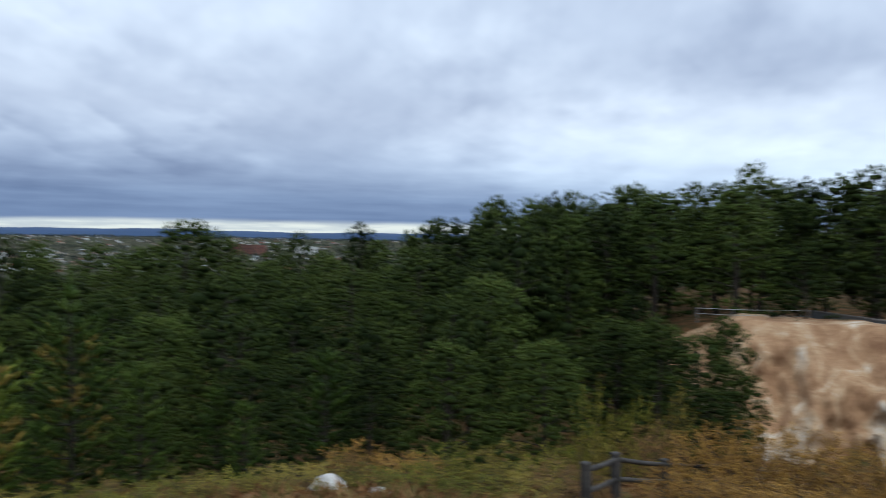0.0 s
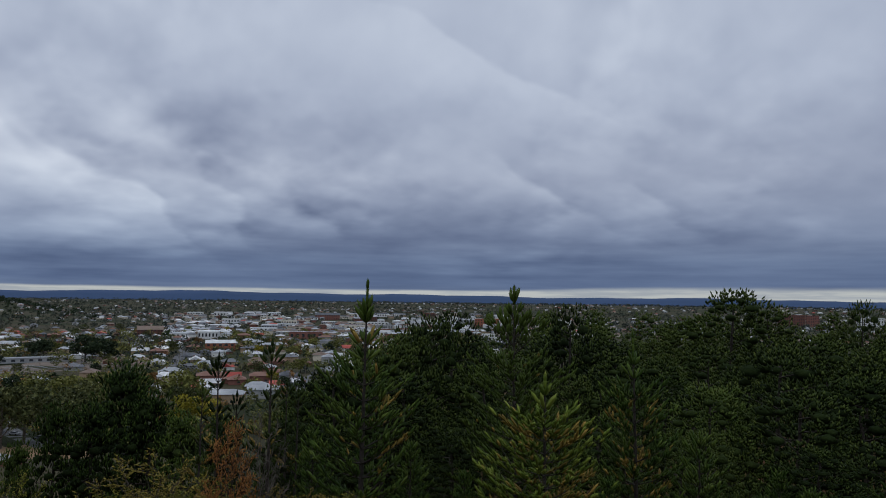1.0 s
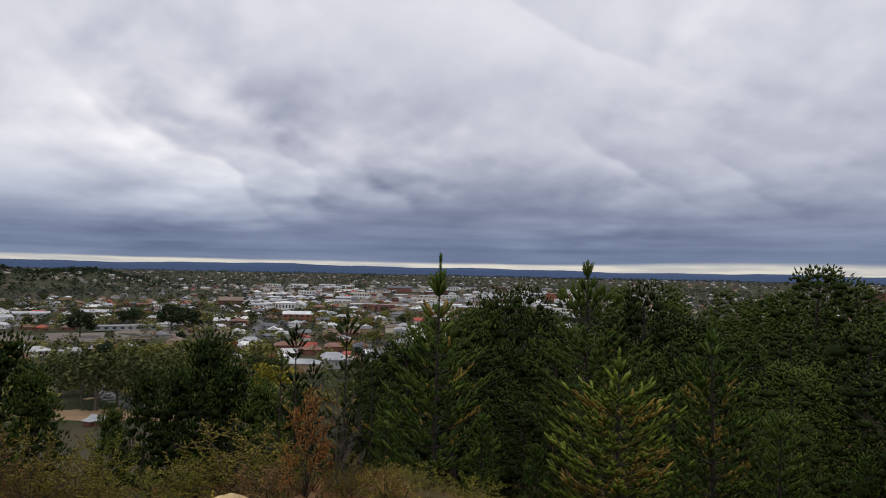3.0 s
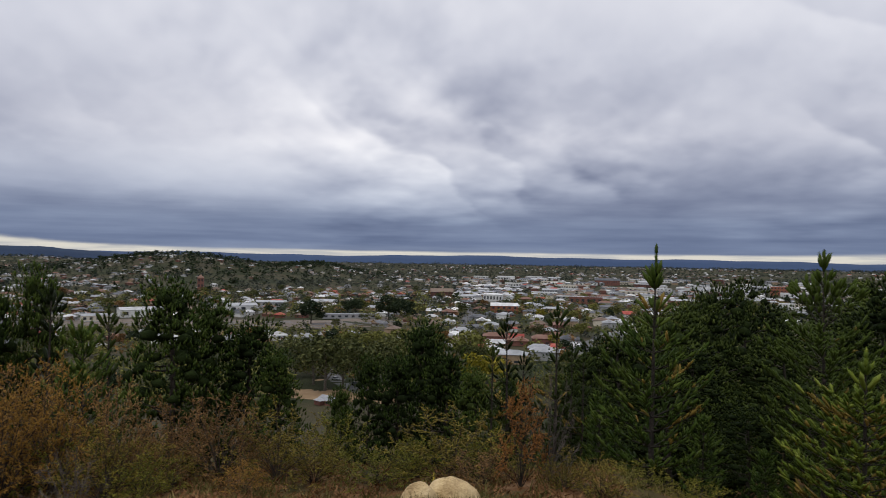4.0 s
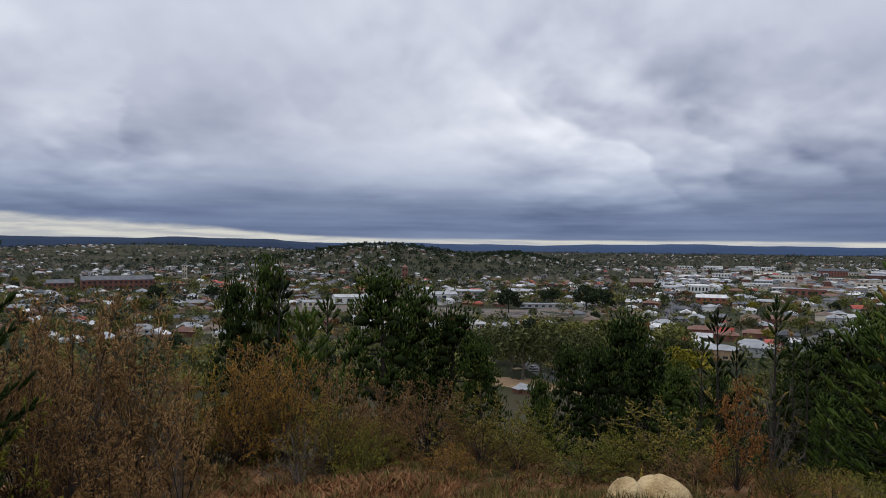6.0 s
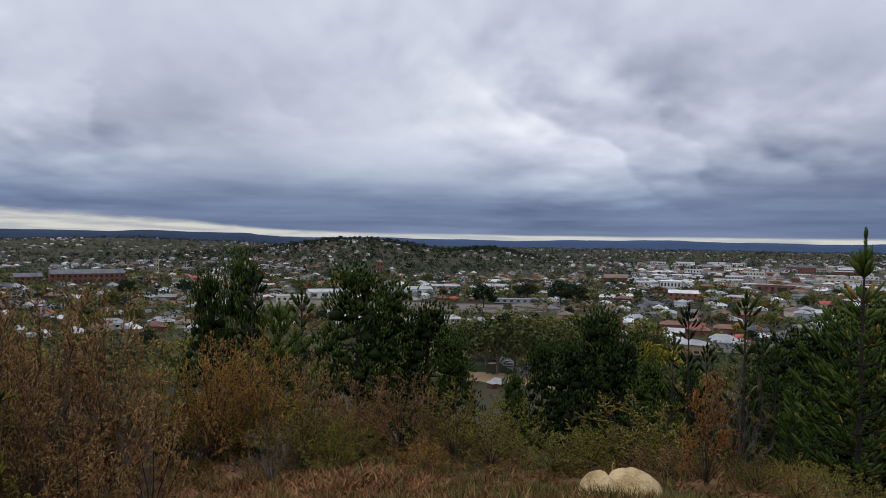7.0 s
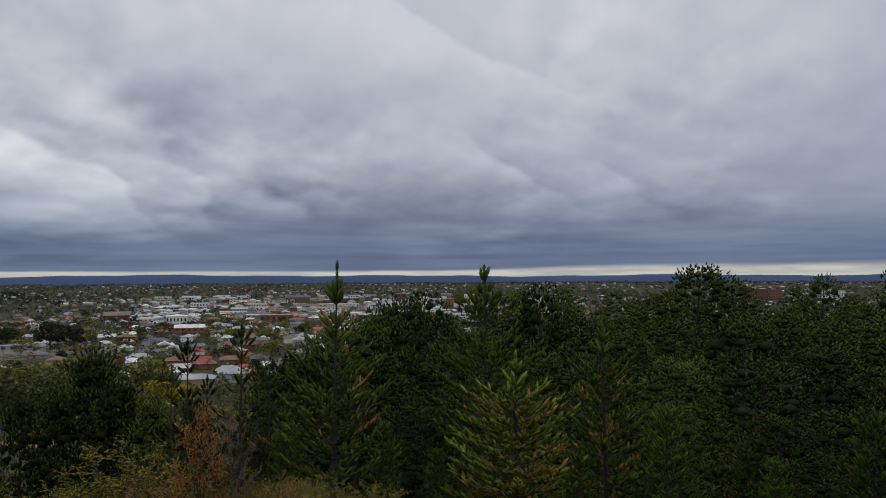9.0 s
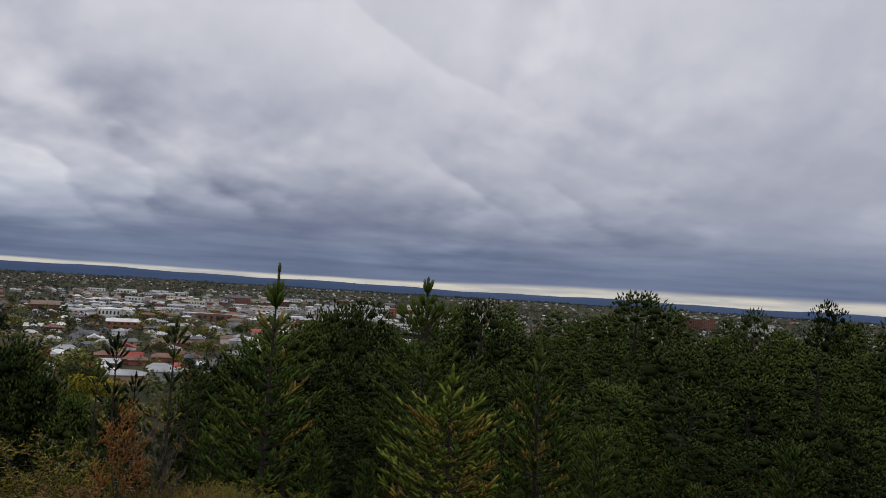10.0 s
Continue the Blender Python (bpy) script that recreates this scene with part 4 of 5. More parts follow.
# kind, yaw, distance, elevation of the top, half width
for kind, yaw, r, el, half in (
        ("brown", 105.5, 15.5, -3.5, 1.64), ("brown", 101.8, 15, -4, 1.27), ("olive", 98, 17, -7.2, 1.1), ("orange", 94.3, 17, -7.3, 1.15), ("orange", 91.2, 17.2, -7.1, 1.1), ("brown", 92.8, 18.2, -7.8, 1.2),
        ("brown", 87.3, 17, -8.7, 0.86), ("bare", 90.1, 14.5, -12.9, 0.79), ("olive", 87.9, 16, -11.6, 1.04), ("sapling", 98.4, 11.3, -9.1, 0.56), ("sapling", 103, 11, -12, 0.55), ("brown", 80.1, 16.5, -10.2, 1.12),
        ("brown", 83.4, 18, -10.5, 1.08), ("olive", 83.5, 16.5, -13.2, 0.83), ("olive", 75.9, 16, -11.2, 1.29), ("green", 71.7, 17, -11.6, 0.94), ("green", 68.4, 15, -14.1, 1.05), ("green", 65.4, 15.5, -13.3, 0.78),
        ("olive", 62.6, 15.5, -11.6, 1.62), ("rust", 57.3, 13.6, -8.8, 0.5), ("bare", 55.1, 14.3, -8, 0.64), ("olive", 53.9, 13.5, -14, 0.57), ("green", 58.7, 15.5, -12.8, 1.01), ("olive", 51.2, 13, -14.2, 0.6),
        ("brown", 108.7, 14, -4.9, 1.2), ("brown", 111.4, 14.5, -4.1, 1.68), ("brown", 96.2, 17.5, -11.3, 0.96), ("brown", 105.7, 13.2, -8.7, 1.05), ("brown", 100.6, 14.5, -10.6, 0.87), ("bare", 99.3, 12.5, -12.7, 0.56),
        ("bare", 104.8, 14.5, -7.3, 0.79), ("orange", 78.4, 15, -15, 0.6), ("green", 85.4, 15.5, -14, 0.86), ("olive", 73.2, 15.5, -13.8, 0.94), ("brown", 60.3, 14.2, -14.9, 0.78), ("green", 91.1, 17.5, -11.5, 1.05),
        ("brown", 106.3, 16.5, -5.8, 1.33), ("sapling", 101.4, 10.6, -13.4, 0.36), ("green", 48.5, 15, -15, 0.78), ("green", 44.5, 15.5, -15, 0.78), ("green", 41, 14.5, -17, 0.78), ("green", 114, 12, -6, 1.52),
        ("brown", 116, 13, -4, 1.76), ("green", 0.5, 13.8, -17.5, 0.98), ("olive", 10, 13.6, -18.4, 0.98), ("green", 6, 13.8, -18.6, 0.98), ("olive", 17.5, 13.6, -18.4, 0.98), ("green", -3, 13.5, -18.2, 0.98),
        ("olive", -6.5, 13.6, -18.2, 0.98), ("orange", 2, 15.5, -16.6, 1.2), ("orange", 6.5, 16.5, -15.6, 1.2), ("brown", -10, 14.5, -18.5, 1.12), ("green", 22, 13.8, -18.6, 0.98), ("olive", 24, 15, -17.6, 0.98),
        ("green", -8.8, 17.5, -15.4, 0.98), ("olive", -13.5, 21, -14, 0.98), ("brown", -16.5, 22, -13.6, 1.12), ("green", -15, 24, -11.5, 0.98), ("green", -12, 26, -10.5, 0.98), ("olive", -18, 26, -11.2, 0.98),
        ("olive", 30, 14.2, -18.4, 0.98), ("green", 34, 14, -18.6, 0.98), ("green", 38, 14.4, -18, 0.98), ("olive", 45, 12.8, -17.6, 0.98), ("green", -1, 15, -15.6, 0.98), ("green", 3, 15, -17.4, 0.98),
        ("olive", 12.4, 14.4, -17.6, 0.98), ("green", 15.5, 14.2, -18.2, 0.88), ("olive", 7.4, 16, -16.4, 0.78), ("green", -5, 15.6, -16.8, 0.98), ("olive", -8, 16.5, -16.4, 0.88), ("olive", -33, 20, -13, 0.98),
        ("olive", -11, 20, -14.6, 0.98), ("green", 20, 15, -17, 0.88), ("green", 26, 15, -17.2, 0.88), ("olive", 36, 15, -17.5, 0.88), ("orange", -20, 17, -13.3, 1.3), ("orange", -23, 17.3, -12.6, 1.3),
        ("orange", -26.2, 17.5, -12.6, 1.3), ("orange", -29, 17, -13, 1.3), ("orange", -32, 17, -12.8, 1.3), ("orange", -18.8, 14.6, -17, 1.1), ("orange", -22, 14.2, -16.6, 1.1), ("orange", -26, 14, -16.6, 1.2),
        ("orange", -30, 14, -16.4, 1.2), ("olive", -4.6, 15, -15.4, 1), ("brown", 7.2, 15.5, -16.2, 0.6)):
    k = max(0.25, to_top(yaw, r, el, SH[kind]))
    w = half / HALF[kind]
    plant(S[kind], yaw, r, w, tall=k / w)
for i in range(14):  # low growth between
    yaw, r = rng.uniform(56, 114), rng.uniform(16.5, 19)
    plant(S[("olive", "green", "brown", "bare")[rng.integers(4)]], yaw, r, rng.uniform(0.35, 0.6))
for ob in S.values():
    drop_proto(ob)


def litter(name, count, r0, r1, y0, y1, size, mat, label, rise, wide, clump):
    """Blades and fronds over the near slope."""
    n = count
    yaw = rng.uniform(y0, y1, n // clump)
    r = rng.uniform(r0, r1, n // clump)
    keep = np.sin(yaw * 1.3 + 3 * np.sin(r * 0.9)) + rng.normal(size=len(r)) * 0.7 > rise[2]
    yaw, r = np.repeat(yaw[keep], clump), np.repeat(r[keep], clump)
    x = -r * np.sin(np.radians(yaw)) + rng.normal(size=len(r)) * wide
    y = r * np.cos(np.radians(yaw)) + rng.normal(size=len(r)) * wide
    p = np.stack([x, y, ground(x, y) - 0.02], 1)
    d = unit(rng.normal(size=(len(r), 3)) * (1, 1, 0.3) + (0, 0, rise[0]))
    L = size * rng.uniform(0.5, 1.3, (len(r), 1))
    w = unit(np.cross(d, spread_dirs(len(r)))) * L * rise[1]
    v = np.stack([p - w, p + w, p + d * L], 1).reshape(-1, 3)
    tagged(new(name, soup(name, v, tris(v), [mat])), label, name.replace("_", " "), kind="stuff")


litter("red_bracken", 26000, 8.5, 14, 78, 116, 0.2, "fern_red", "reddish dead fern fronds lying on the slope", (0.5, 0.1, -0.8), 0.14, 6)
litter("bracken", 60000, 8.5, 19, 50, 116, 0.2, "fern", "rust-brown dead bracken covering the slope", (0.7, 0.085, -0.3), 0.12, 6)
litter("grass", 60000, 8.5, 19, -36, 116, 0.26, "grass", "tufts of green and straw grass on the slope", (1.6, 0.05, 0.2), 0.08, 10)
litter("tussock_grass", 5000, 10.4, 13.0, 57, 71, 0.22, "grass", "tall green grass round the boulders", (2.4, 0.035, -0.4), 0.07, 12)
litter("dry_fern", 22000, 8.5, 22, -36, 30, 0.32, "fern", "orange-brown dead bracken beside the fence", (0.7, 0.085, -0.3), 0.15, 6)


def boulder(yaw, r, sx, sy, sz, seed, mat, label, turn=0):
    bm = bmesh.new()
    bmesh.ops.create_icosphere(bm, subdivisions=4, radius=1)
    for v in bm.verts:
        n = noise.fractal(v.co * 0.9 + Vector((seed, 0, 0)), 1.0, 2.0, 4) * 0.16 + noise.noise(v.co * 0.7 + Vector((0, seed, 0))) * 0.18 + noise.fractal(v.co * 5.0 + Vector((0, 0, seed)), 1.0, 2.0, 3) * 0.018
        c = v.co * (1 + n)
        c.z = max(c.z, -0.6)
        v.co = Vector((c.x * sx, c.y * sy, c.z * sz))
    x, y = polar(yaw, r)
    me = bpy.data.meshes.new("boulder")
    for f in bm.faces:
        f.smooth = True
    bm.to_mesh(me)
    bm.free()
    me.materials.append(M[mat])
    ob = new("boulder", me)
    ob.matrix_basis = pose(x, y, float(ground(x, y)) - sz * 0.22, 0, 0, turn)
    return tagged(ob, label, "boulder")


boulder(62.6, 11.7, 0.47, 0.43, 0.66, 1.0, "boulder", "rounded pale sandstone boulder among grass", 60)
boulder(65.2, 11.3, 0.34, 0.33, 0.5, 5.0, "boulder", "smaller pale sandstone boulder beside a larger one", 20)
boulder(8.6, 13.4, 0.40, 0.3, 0.3, 2.0, "quartz", "white quartz rock among low shrubs", 10)
boulder(4.6, 13.0, 0.22, 0.2, 0.14, 9.0, "quartz", "small white quartz rock", 40)


def mullein(yaw, r, h):
    root = new("flower_stalk")
    x, y = polar(yaw, r)
    root.matrix_basis = pose(x, y, float(ground(x, y)))
    tv, tf = tubes([[((0, 0, 0), 0.015), ((0.01, 0, h * 0.5), 0.012), ((0, 0.02, h), 0.006)]], 5)
    part("stalk", soup("stalk", tv, tf, ["shrub_green"]), root)
    b = np.stack([np.zeros(14), np.zeros(14), np.linspace(h * 0.55, h, 14)], 1)
    v = needles(b, np.tile((0, 0, 1.0), (14, 1)), 0.04, 4, 0.035, 0.014, 0.3)
    part("flowers", soup("flowers", v, tris(v), ["paint_yellow"]), root)
    tagged(root, "tall flower stalk with yellow blooms by the boulders", "flower", "flower stalks")


for yaw, r, h in ((64.0, 12.6, 0.55), (62.0, 12.5, 0.3)):
    mullein(yaw, r, h)

# ---------------------------------------------------------------- the cutting, its fence and wall
def earth_bank():
    """The cut face at the edge of the old diggings."""
    a = np.linspace(-17.5, -46, 90)
    levels = np.linspace(0, 1, 34)
    v = []
    for t_ in levels:
        for q in a:
            n = noise.fractal(Vector((q * 0.35, t_ * 2.5, 1.0)), 1.0, 2.0, 5)
            g = noise.noise(Vector((q * 0.8, t_ * 0.6, 7.0)))
            edge = min(1.0, max(0.0, (-17.5 - q) / 5))
            r = 44.5 + 9 * t_ ** 1.2 + (2.6 * n + 1.6 * g + 0.7 * noise.fractal(Vector((q * 2.1, t_ * 9, 3.0)), 1.0, 2.0, 4)) * math.sin(math.pi * min(1, t_ * 1.15 + 0.05)) + (1 - edge) * 3
            if t_ > 0.97:
                r = 58
            z = -14.2 + 8.9 * min(1, t_ / 0.94) * (0.75 + 0.25 * edge) + 0.25 * n
            x, y = polar(q, r)
            v.append((x, y, EYE + z))
    n = len(a)
    i, j = np.meshgrid(np.arange(n - 1), np.arange(len(levels) - 1))
    o = (j * n + i).ravel()
    q = np.stack([o, o + 1, o + n + 1, o + n], 1)
    tagged(new("earth_bank", soup("earth_bank", v, q, ["clay"], smooth=True)), "steep cut bank of ochre and white clay", "bank", kind="structure")


earth_bank()


def sheet_fence():
    root = new("sheet_fence")
    pts = [polar(-27.1, 59), polar(-34, 52.5)]
    (x0, y0), (x1, y1) = pts
    n = 9
    ang = math.degrees(math.atan2(y1 - y0, x1 - x0))
    L = math.hypot(x1 - x0, y1 - y0)
    root.matrix_basis = pose(x0, y0, EYE - 6.1, 0, 0, ang)
    w = L / n
    for i in range(n):  # one ribbed sheet each
        a = np.linspace(w * i + 0.01, w * (i + 1) - 0.01, 13)
        y_ = np.where(np.arange(13) % 2, 0.03, 0.0)
        v = np.concatenate([np.stack([a, y_ + b, np.full(13, h)], 1) for b in (0.0, 0.015) for h in (0.0, 1.15)])
        k = np.arange(12)
        q = np.concatenate([np.stack([k, k + 1, k + 14, k + 13], 1), np.stack([k + 27, k + 26, k + 39, k + 40], 1), np.stack([k + 13, k + 14, k + 40, k + 39], 1)])
        part("panel", soup("panel", v, q, ["sheet"]), root)
    bm = box_bm(L, 0.08, 0.08, (L / 2, 0, 1.15))
    part("rail", (bm, "wire"), root)
    tagged(root, "dark ribbed metal sheet fence along the top of the bank", "fence")


sheet_fence()


def wire_fence():
    root = new("wire_fence")
    spots = [(-27.0, 58.5), (-24.5, 57.0), (-22.0, 56.0), (-19.5, 56.0)]
    ps = []
    for yaw, r in spots:
        x, y = polar(yaw, r)
        ps.append((x, y, EYE - 5.9))
        part("post", (box_bm(0.06, 0.06, 1.1, (x, y, EYE - 6.0)), "wire"), root)
    for h in (1.0, 0.6):
        tv, tf = tubes([[((p[0], p[1], p[2] + h), 0.02) for p in ps]], 4)
        part("wire", soup("wire", tv, tf, ["wire"]), root)
    tagged(root, "thin wire fence along the top of the bank", "fence")


wire_fence()


def post_rail_fence():
    """Timber posts and rails down the slope."""
    root = new("timber_fence")
    spots = [(-11.4, 12.6), (-13.6, 14.2), (-17.2, 17.0), (-22.0, 18.5), (-28, 20)]
    ps = []
    for yaw, r in spots:
        x, y = polar(yaw, r)
        z = float(ground(x, y))
        ps.append(Vector((x, y, z)))
        bm = box_bm(0.15, 0.15, 1.2, (0, 0, -0.25), bevel=0.02)
        o = part("post", (bm, "timber"), root)
        o.matrix_basis = pose(x, y, z, rng.uniform(-3, 3), rng.uniform(-3, 3), rng.uniform(0, 40))
    for a, b in zip(ps, ps[1:]):
        for h in (0.82, 0.45):
            tv, tf = tubes([[(a + Vector((0, 0, h)), 0.045), ((a + b) / 2 + Vector((0, 0, h - 0.02)), 0.05), (b + Vector((0, 0, h)), 0.045)]], 6)
            part("rail", soup("rail", tv, tf, ["timber"], smooth=True), root)
    tagged(root, "dark weathered timber post-and-rail fence", "fence")


post_rail_fence()

# ---------------------------------------------------------------- the town
def hip_roof(w, d, h, z, over=0.5, gable=0.0, at=(0, 0)):
    """A pitched roof with eaves; gable 1 carries the ridge to the ends."""
    bm = bmesh.new()
    x, y = w / 2 + over, d / 2 + over
    e = (x - y) + (y) * gable if x > y else 0.2
    cx, cy = at
    b = [bm.verts.new((cx + sx * x, cy + sy * y, z)) for sx, sy in ((-1, -1), (1, -1), (1, 1), (-1, 1))]
    lo = [bm.verts.new((cx + sx * x, cy + sy * y, z - 0.18)) for sx, sy in ((-1, -1), (1, -1), (1, 1), (-1, 1))]
    r = [bm.verts.new((cx - e, cy, z + h)), bm.verts.new((cx + e, cy, z + h))]
    bm.faces.new((b[0], b[1], r[1], r[0]))
    bm.faces.new((b[2], b[3], r[0], r[1]))
    bm.faces.new((b[1], b[2], r[1]))
    bm.faces.new((b[3], b[0], r[0]))
    for i in range(4):
        k = (i + 1) % 4
        bm.faces.new((b[k], b[i], lo[i], lo[k]))
    bm.faces.new(lo[::-1])
    return bm


def house(w, d, wall, roof, gable, label, verandah=False, wing=True):
    root = new("house")
    part("wall", (box_bm(w, d, 3.1, bevel=0.05), "wall_" + wall), root)
    part("roof", (hip_roof(w, d, 2.3, 3.1, gable=gable), "roof_" + roof), root)
    if wing:
        part("wing", (box_bm(w * 0.42, 3.4, 2.9, (-w * 0.24, -d / 2 - 1.6, 0), 0.05), "wall_" + wall), root)
        bm = hip_roof(3.6, w * 0.42, 1.8, 2.9, 0.4, 1.0)
        bmesh.ops.rotate(bm, verts=bm.verts, matrix=Matrix.Rotation(radians(90), 3, "Z"))
        bmesh.ops.translate(bm, verts=bm.verts, vec=(-w * 0.24, -d / 2 - 1.5, 0))
        part("wing_roof", (bm, "roof_" + roof), root)
    if verandah:
        bm = hip_roof(w + 4, d + 4, 0.5, 2.55, 0.2)
        part("verandah_roof", (bm, "roof_" + roof), root)
        for x in (-w / 2 - 1.7, 0, w / 2 + 1.7):
            part("verandah_post", (box_bm(0.16, 0.16, 2.4, (x, -d / 2 - 1.8, 0)), "wall_white"), root)
    for x in (w * 0.12, w * 0.36):
        part("window", (box_bm(1.5, 0.1, 1.5, (x, -d / 2 - 0.03, 1.0)), "glass"), root)
    part("window", (box_bm(0.1, 1.6, 1.4, (w / 2 + 0.03, 0.8, 1.0)), "glass"), root)
    part("window", (box_bm(0.1, 1.6, 1.4, (-w / 2 - 0.03, 0.8, 1.0)), "glass"), root)
    part("door", (box_bm(0.95, 0.1, 2.05, (w * 0.23, -d / 2 - 0.04, 0.05)), "wall_brick"), root)
    part("chimney", (box_bm(0.7, 0.9, 2.2, (w * 0.2, d * 0.12, 3.6), 0.04), "wall_brick"), root)
    return tagged(root, label, "house", "houses of the town")


H = [house(13, 9, "white", "white", 0.0, "weatherboard house with a white iron hip roof"),
     house(12, 8, "cream", "silver", 0.3, "cream house with a silver iron roof", True),
     house(12, 10, "brick", "terracotta", 0.0, "brick house with a terracotta tile roof"),
     house(14, 9, "grey", "slate", 0.0, "grey house with a dark slate-coloured roof"),
     house(11, 8, "white", "red", 1.0, "white cottage with a red iron gable roof"),
     house(13, 9, "cream", "brown", 0.0, "cream house with a brown tile roof"),
     house(12, 8, "tan", "white", 1.0, "tan house with a pale iron gable roof"),
     house(15, 8, "brick", "silver", 1.0, "long brick house with a silver iron roof")]
ODDS = np.array([0.2, 0.17, 0.13, 0.14, 0.05, 0.09, 0.13, 0.09])


def set_down(proto, yaw, r, turn, scale=1.0, lift=0.0):
    x, y = polar(yaw, r)
    m = pose(x, y, float(ground(x, y)) - 0.1 + lift, 0, 0, turn) @ Matrix.Diagonal((scale, scale, scale, 1))
    ob = copy_thing(proto, m)
    ob.matrix_basis = m
    placed_town.append((x, y, 11 * scale))
    return ob


placed_town = []


def free_spot(x, y, gap):
    for a, b, g in placed_town:
        if (x - a) ** 2 + (y - b) ** 2 < ((gap + g) * 0.62) ** 2:
            return False
    return True


def dist_at(el, h=0.0):
    """Where on the plain a sight line comes down."""
    return (60 - h) / math.tan(radians(-el))


def block(name, wall, roof, w, d, h, yaw, r, turn, label, pitch=0.0, rows_=1, cols=6, cat="building", parapet=0.5):
    """A larger building with rows of windows and a low roof."""
    root = new(name)
    part("wall", (box_bm(w, d, h, bevel=0.08), wall), root)
    if pitch:
        part("roof", (hip_roof(w, d, pitch, h, 0.3, 1.0), roof), root)
    else:
        part("roof", (box_bm(w - 0.8, d - 0.8, 0.25, (0, 0, h + 0.004)), roof), root)
        bm = bmesh.new()
        for sx, sy, px, py in ((w, 0.3, 0, d / 2 - 0.15), (w, 0.3, 0, -d / 2 + 0.15), (0.3, d - 0.6, w / 2 - 0.15, 0), (0.3, d - 0.6, -w / 2 + 0.15, 0)):
            box_bm(sx, sy, parapet, (px, py, h), bm=bm)
        part("parapet", (bm, wall), root)
    for i in range(rows_):
        for k in range(cols):
            part("window", (box_bm(w / cols * 0.45, 0.12, h / rows_ * 0.45, (w * ((k + 0.5) / cols - 0.5), -d / 2 - 0.03, h * (i + 0.3) / rows_)), "glass"), root)
    x, y = polar(yaw, r)
    root.matrix_basis = pose(x, y, float(ground(x, y)) - 0.1, 0, 0, turn)
    placed_town.append((x, y, max(w, d)))
    return tagged(root, label, cat)


# larger single buildings: turn brings the windowed side towards the hill
block("warehouse", "wall_white", "roof_white", 30, 22, 7, 86.7, 745, 96, "white metal shed with a low gable roof", 2.2, 1, 3, "shed")
block("warehouse", "wall_white", "roof_silver", 30, 24, 7.5, 79.2, 790, 90, "white metal shed beside the rail yard", 2.2, 1, 3, "shed")
block("warehouse", "wall_cream", "roof_silver", 26, 14, 5, 89.2, 700, 92, "low cream shed with a long roof", 1.5, 1, 5, "shed")
block("warehouse", "wall_grey", "roof_silver", 42, 16, 6, 77.2, 860, 70, "long grey depot with an iron roof", 1.8, 1, 6, "shed")
block("brick_building", "wall_brick", "roof_slate", 84, 18, 12, 103.6, 1000, 112, "long red-brick institution with a slate roof", 5.0, 2, 14)
block("brick_building", "wall_brick", "roof_slate", 30, 22, 10, 107.3, 985, 112, "red-brick wing with a dark roof", 4.0, 2, 5)
block("brick_building", "wall_orange_brick", "roof_white", 30, 16, 9, 58.6, 800, 58, "orange brick building with pale gabled roof", 3.0, 2, 5)
block("brick_building", "wall_brick", "roof_brown", 34, 20, 10, 63.6, 1080, 64, "dark red brick building of several storeys", 5.0, 3, 8)
block("brick_building", "wall_brick", "roof_silver", 46, 30, 11, 47.5, 1750, 45, "large red-brick block in the town centre", 4.0, 4, 9)
block("brick_building", "wall_brick", "roof_slate", 60, 30, 12, 50.6, 1800, 50, "large red-brick block in the town centre", 5.0, 4, 11)
block("brick_building", "wall_orange_brick", "roof_white", 50, 24, 16, 38.0, 1500, 40, "orange-brick block in the town centre", 0, 3, 9)
block("office_building", "wall_white", "roof_white", 38, 24, 16, 41.0, 1600, 40, "white flat-roofed office block", 0, 4, 9)
block("office_building", "wall_white", "roof_silver", 44, 24, 14, 29.4, 1500, 30, "white flat-roofed building beyond the wood", 0, 3, 9)
block("office_building", "wall_white", "roof_white", 24, 20, 18, 31.9, 1450, 30, "white building beyond the wood", 0, 4, 5)
for i, q in enumerate((14.3, 15.2, 16.1)):
    block("apartment_building", "wall_brick", "roof_brown", 30, 18, 27, q, 2000, 15, "brown apartment tower on the skyline", 0, 7, 6)
block("office_building", "wall_white", "roof_white", 60, 20, 22, 10.8, 2100, 12, "long white building on the skyline", 0, 5, 10)
block("platform_canopy", "wall_grey", "roof_silver", 52, 8, 4.2, 70.9, 700, 76, "long station canopy beside the rails", 0.8, 1, 8, "station")
block("station_building", "wall_cream", "roof_silver", 34, 14, 6, 73.0, 880, 70, "cream station building with pale roof", 2.5, 1, 6)
block("tower", "wall_brick", "roof_terracotta", 9, 9, 24, 82.2, 1150, 80, "brick tower with a pyramid cap", 5.0, 3, 2)
block("tower", "wall_cream", "roof_slate", 8, 8, 22, 99.0, 1300, 95, "square grey tower of stone blocks", 3.0, 3, 2)
for i in range(72):  # the trading streets
    yaw, el = rng.uniform(37, 62), rng.uniform(-3.4, -1.5)
    r = dist_at(el)
    w, d = rng.uniform(22, 55), rng.uniform(16, 30)
    x, y = polar(yaw, r)
    if not free_spot(x, y, max(w, d) * 0.6):
        continue
    wl = ("wall_white", "wall_white", "wall_cream", "wall_brick", "wall_grey")[rng.integers(5)]
    rf = ("roof_white", "roof_silver", "roof_silver", "roof_slate")[rng.integers(4)]
    block("shop_building", wl, rf, w, d, rng.uniform(5, 10), yaw, r, 55 + rng.choice((0, 90)) * 0 + rng.uniform(-6, 6), "low commercial building with a pale iron roof", 0 if rng.random() < 0.5 else 2, 1 if rng.random() < 0.5 else 2, 6)

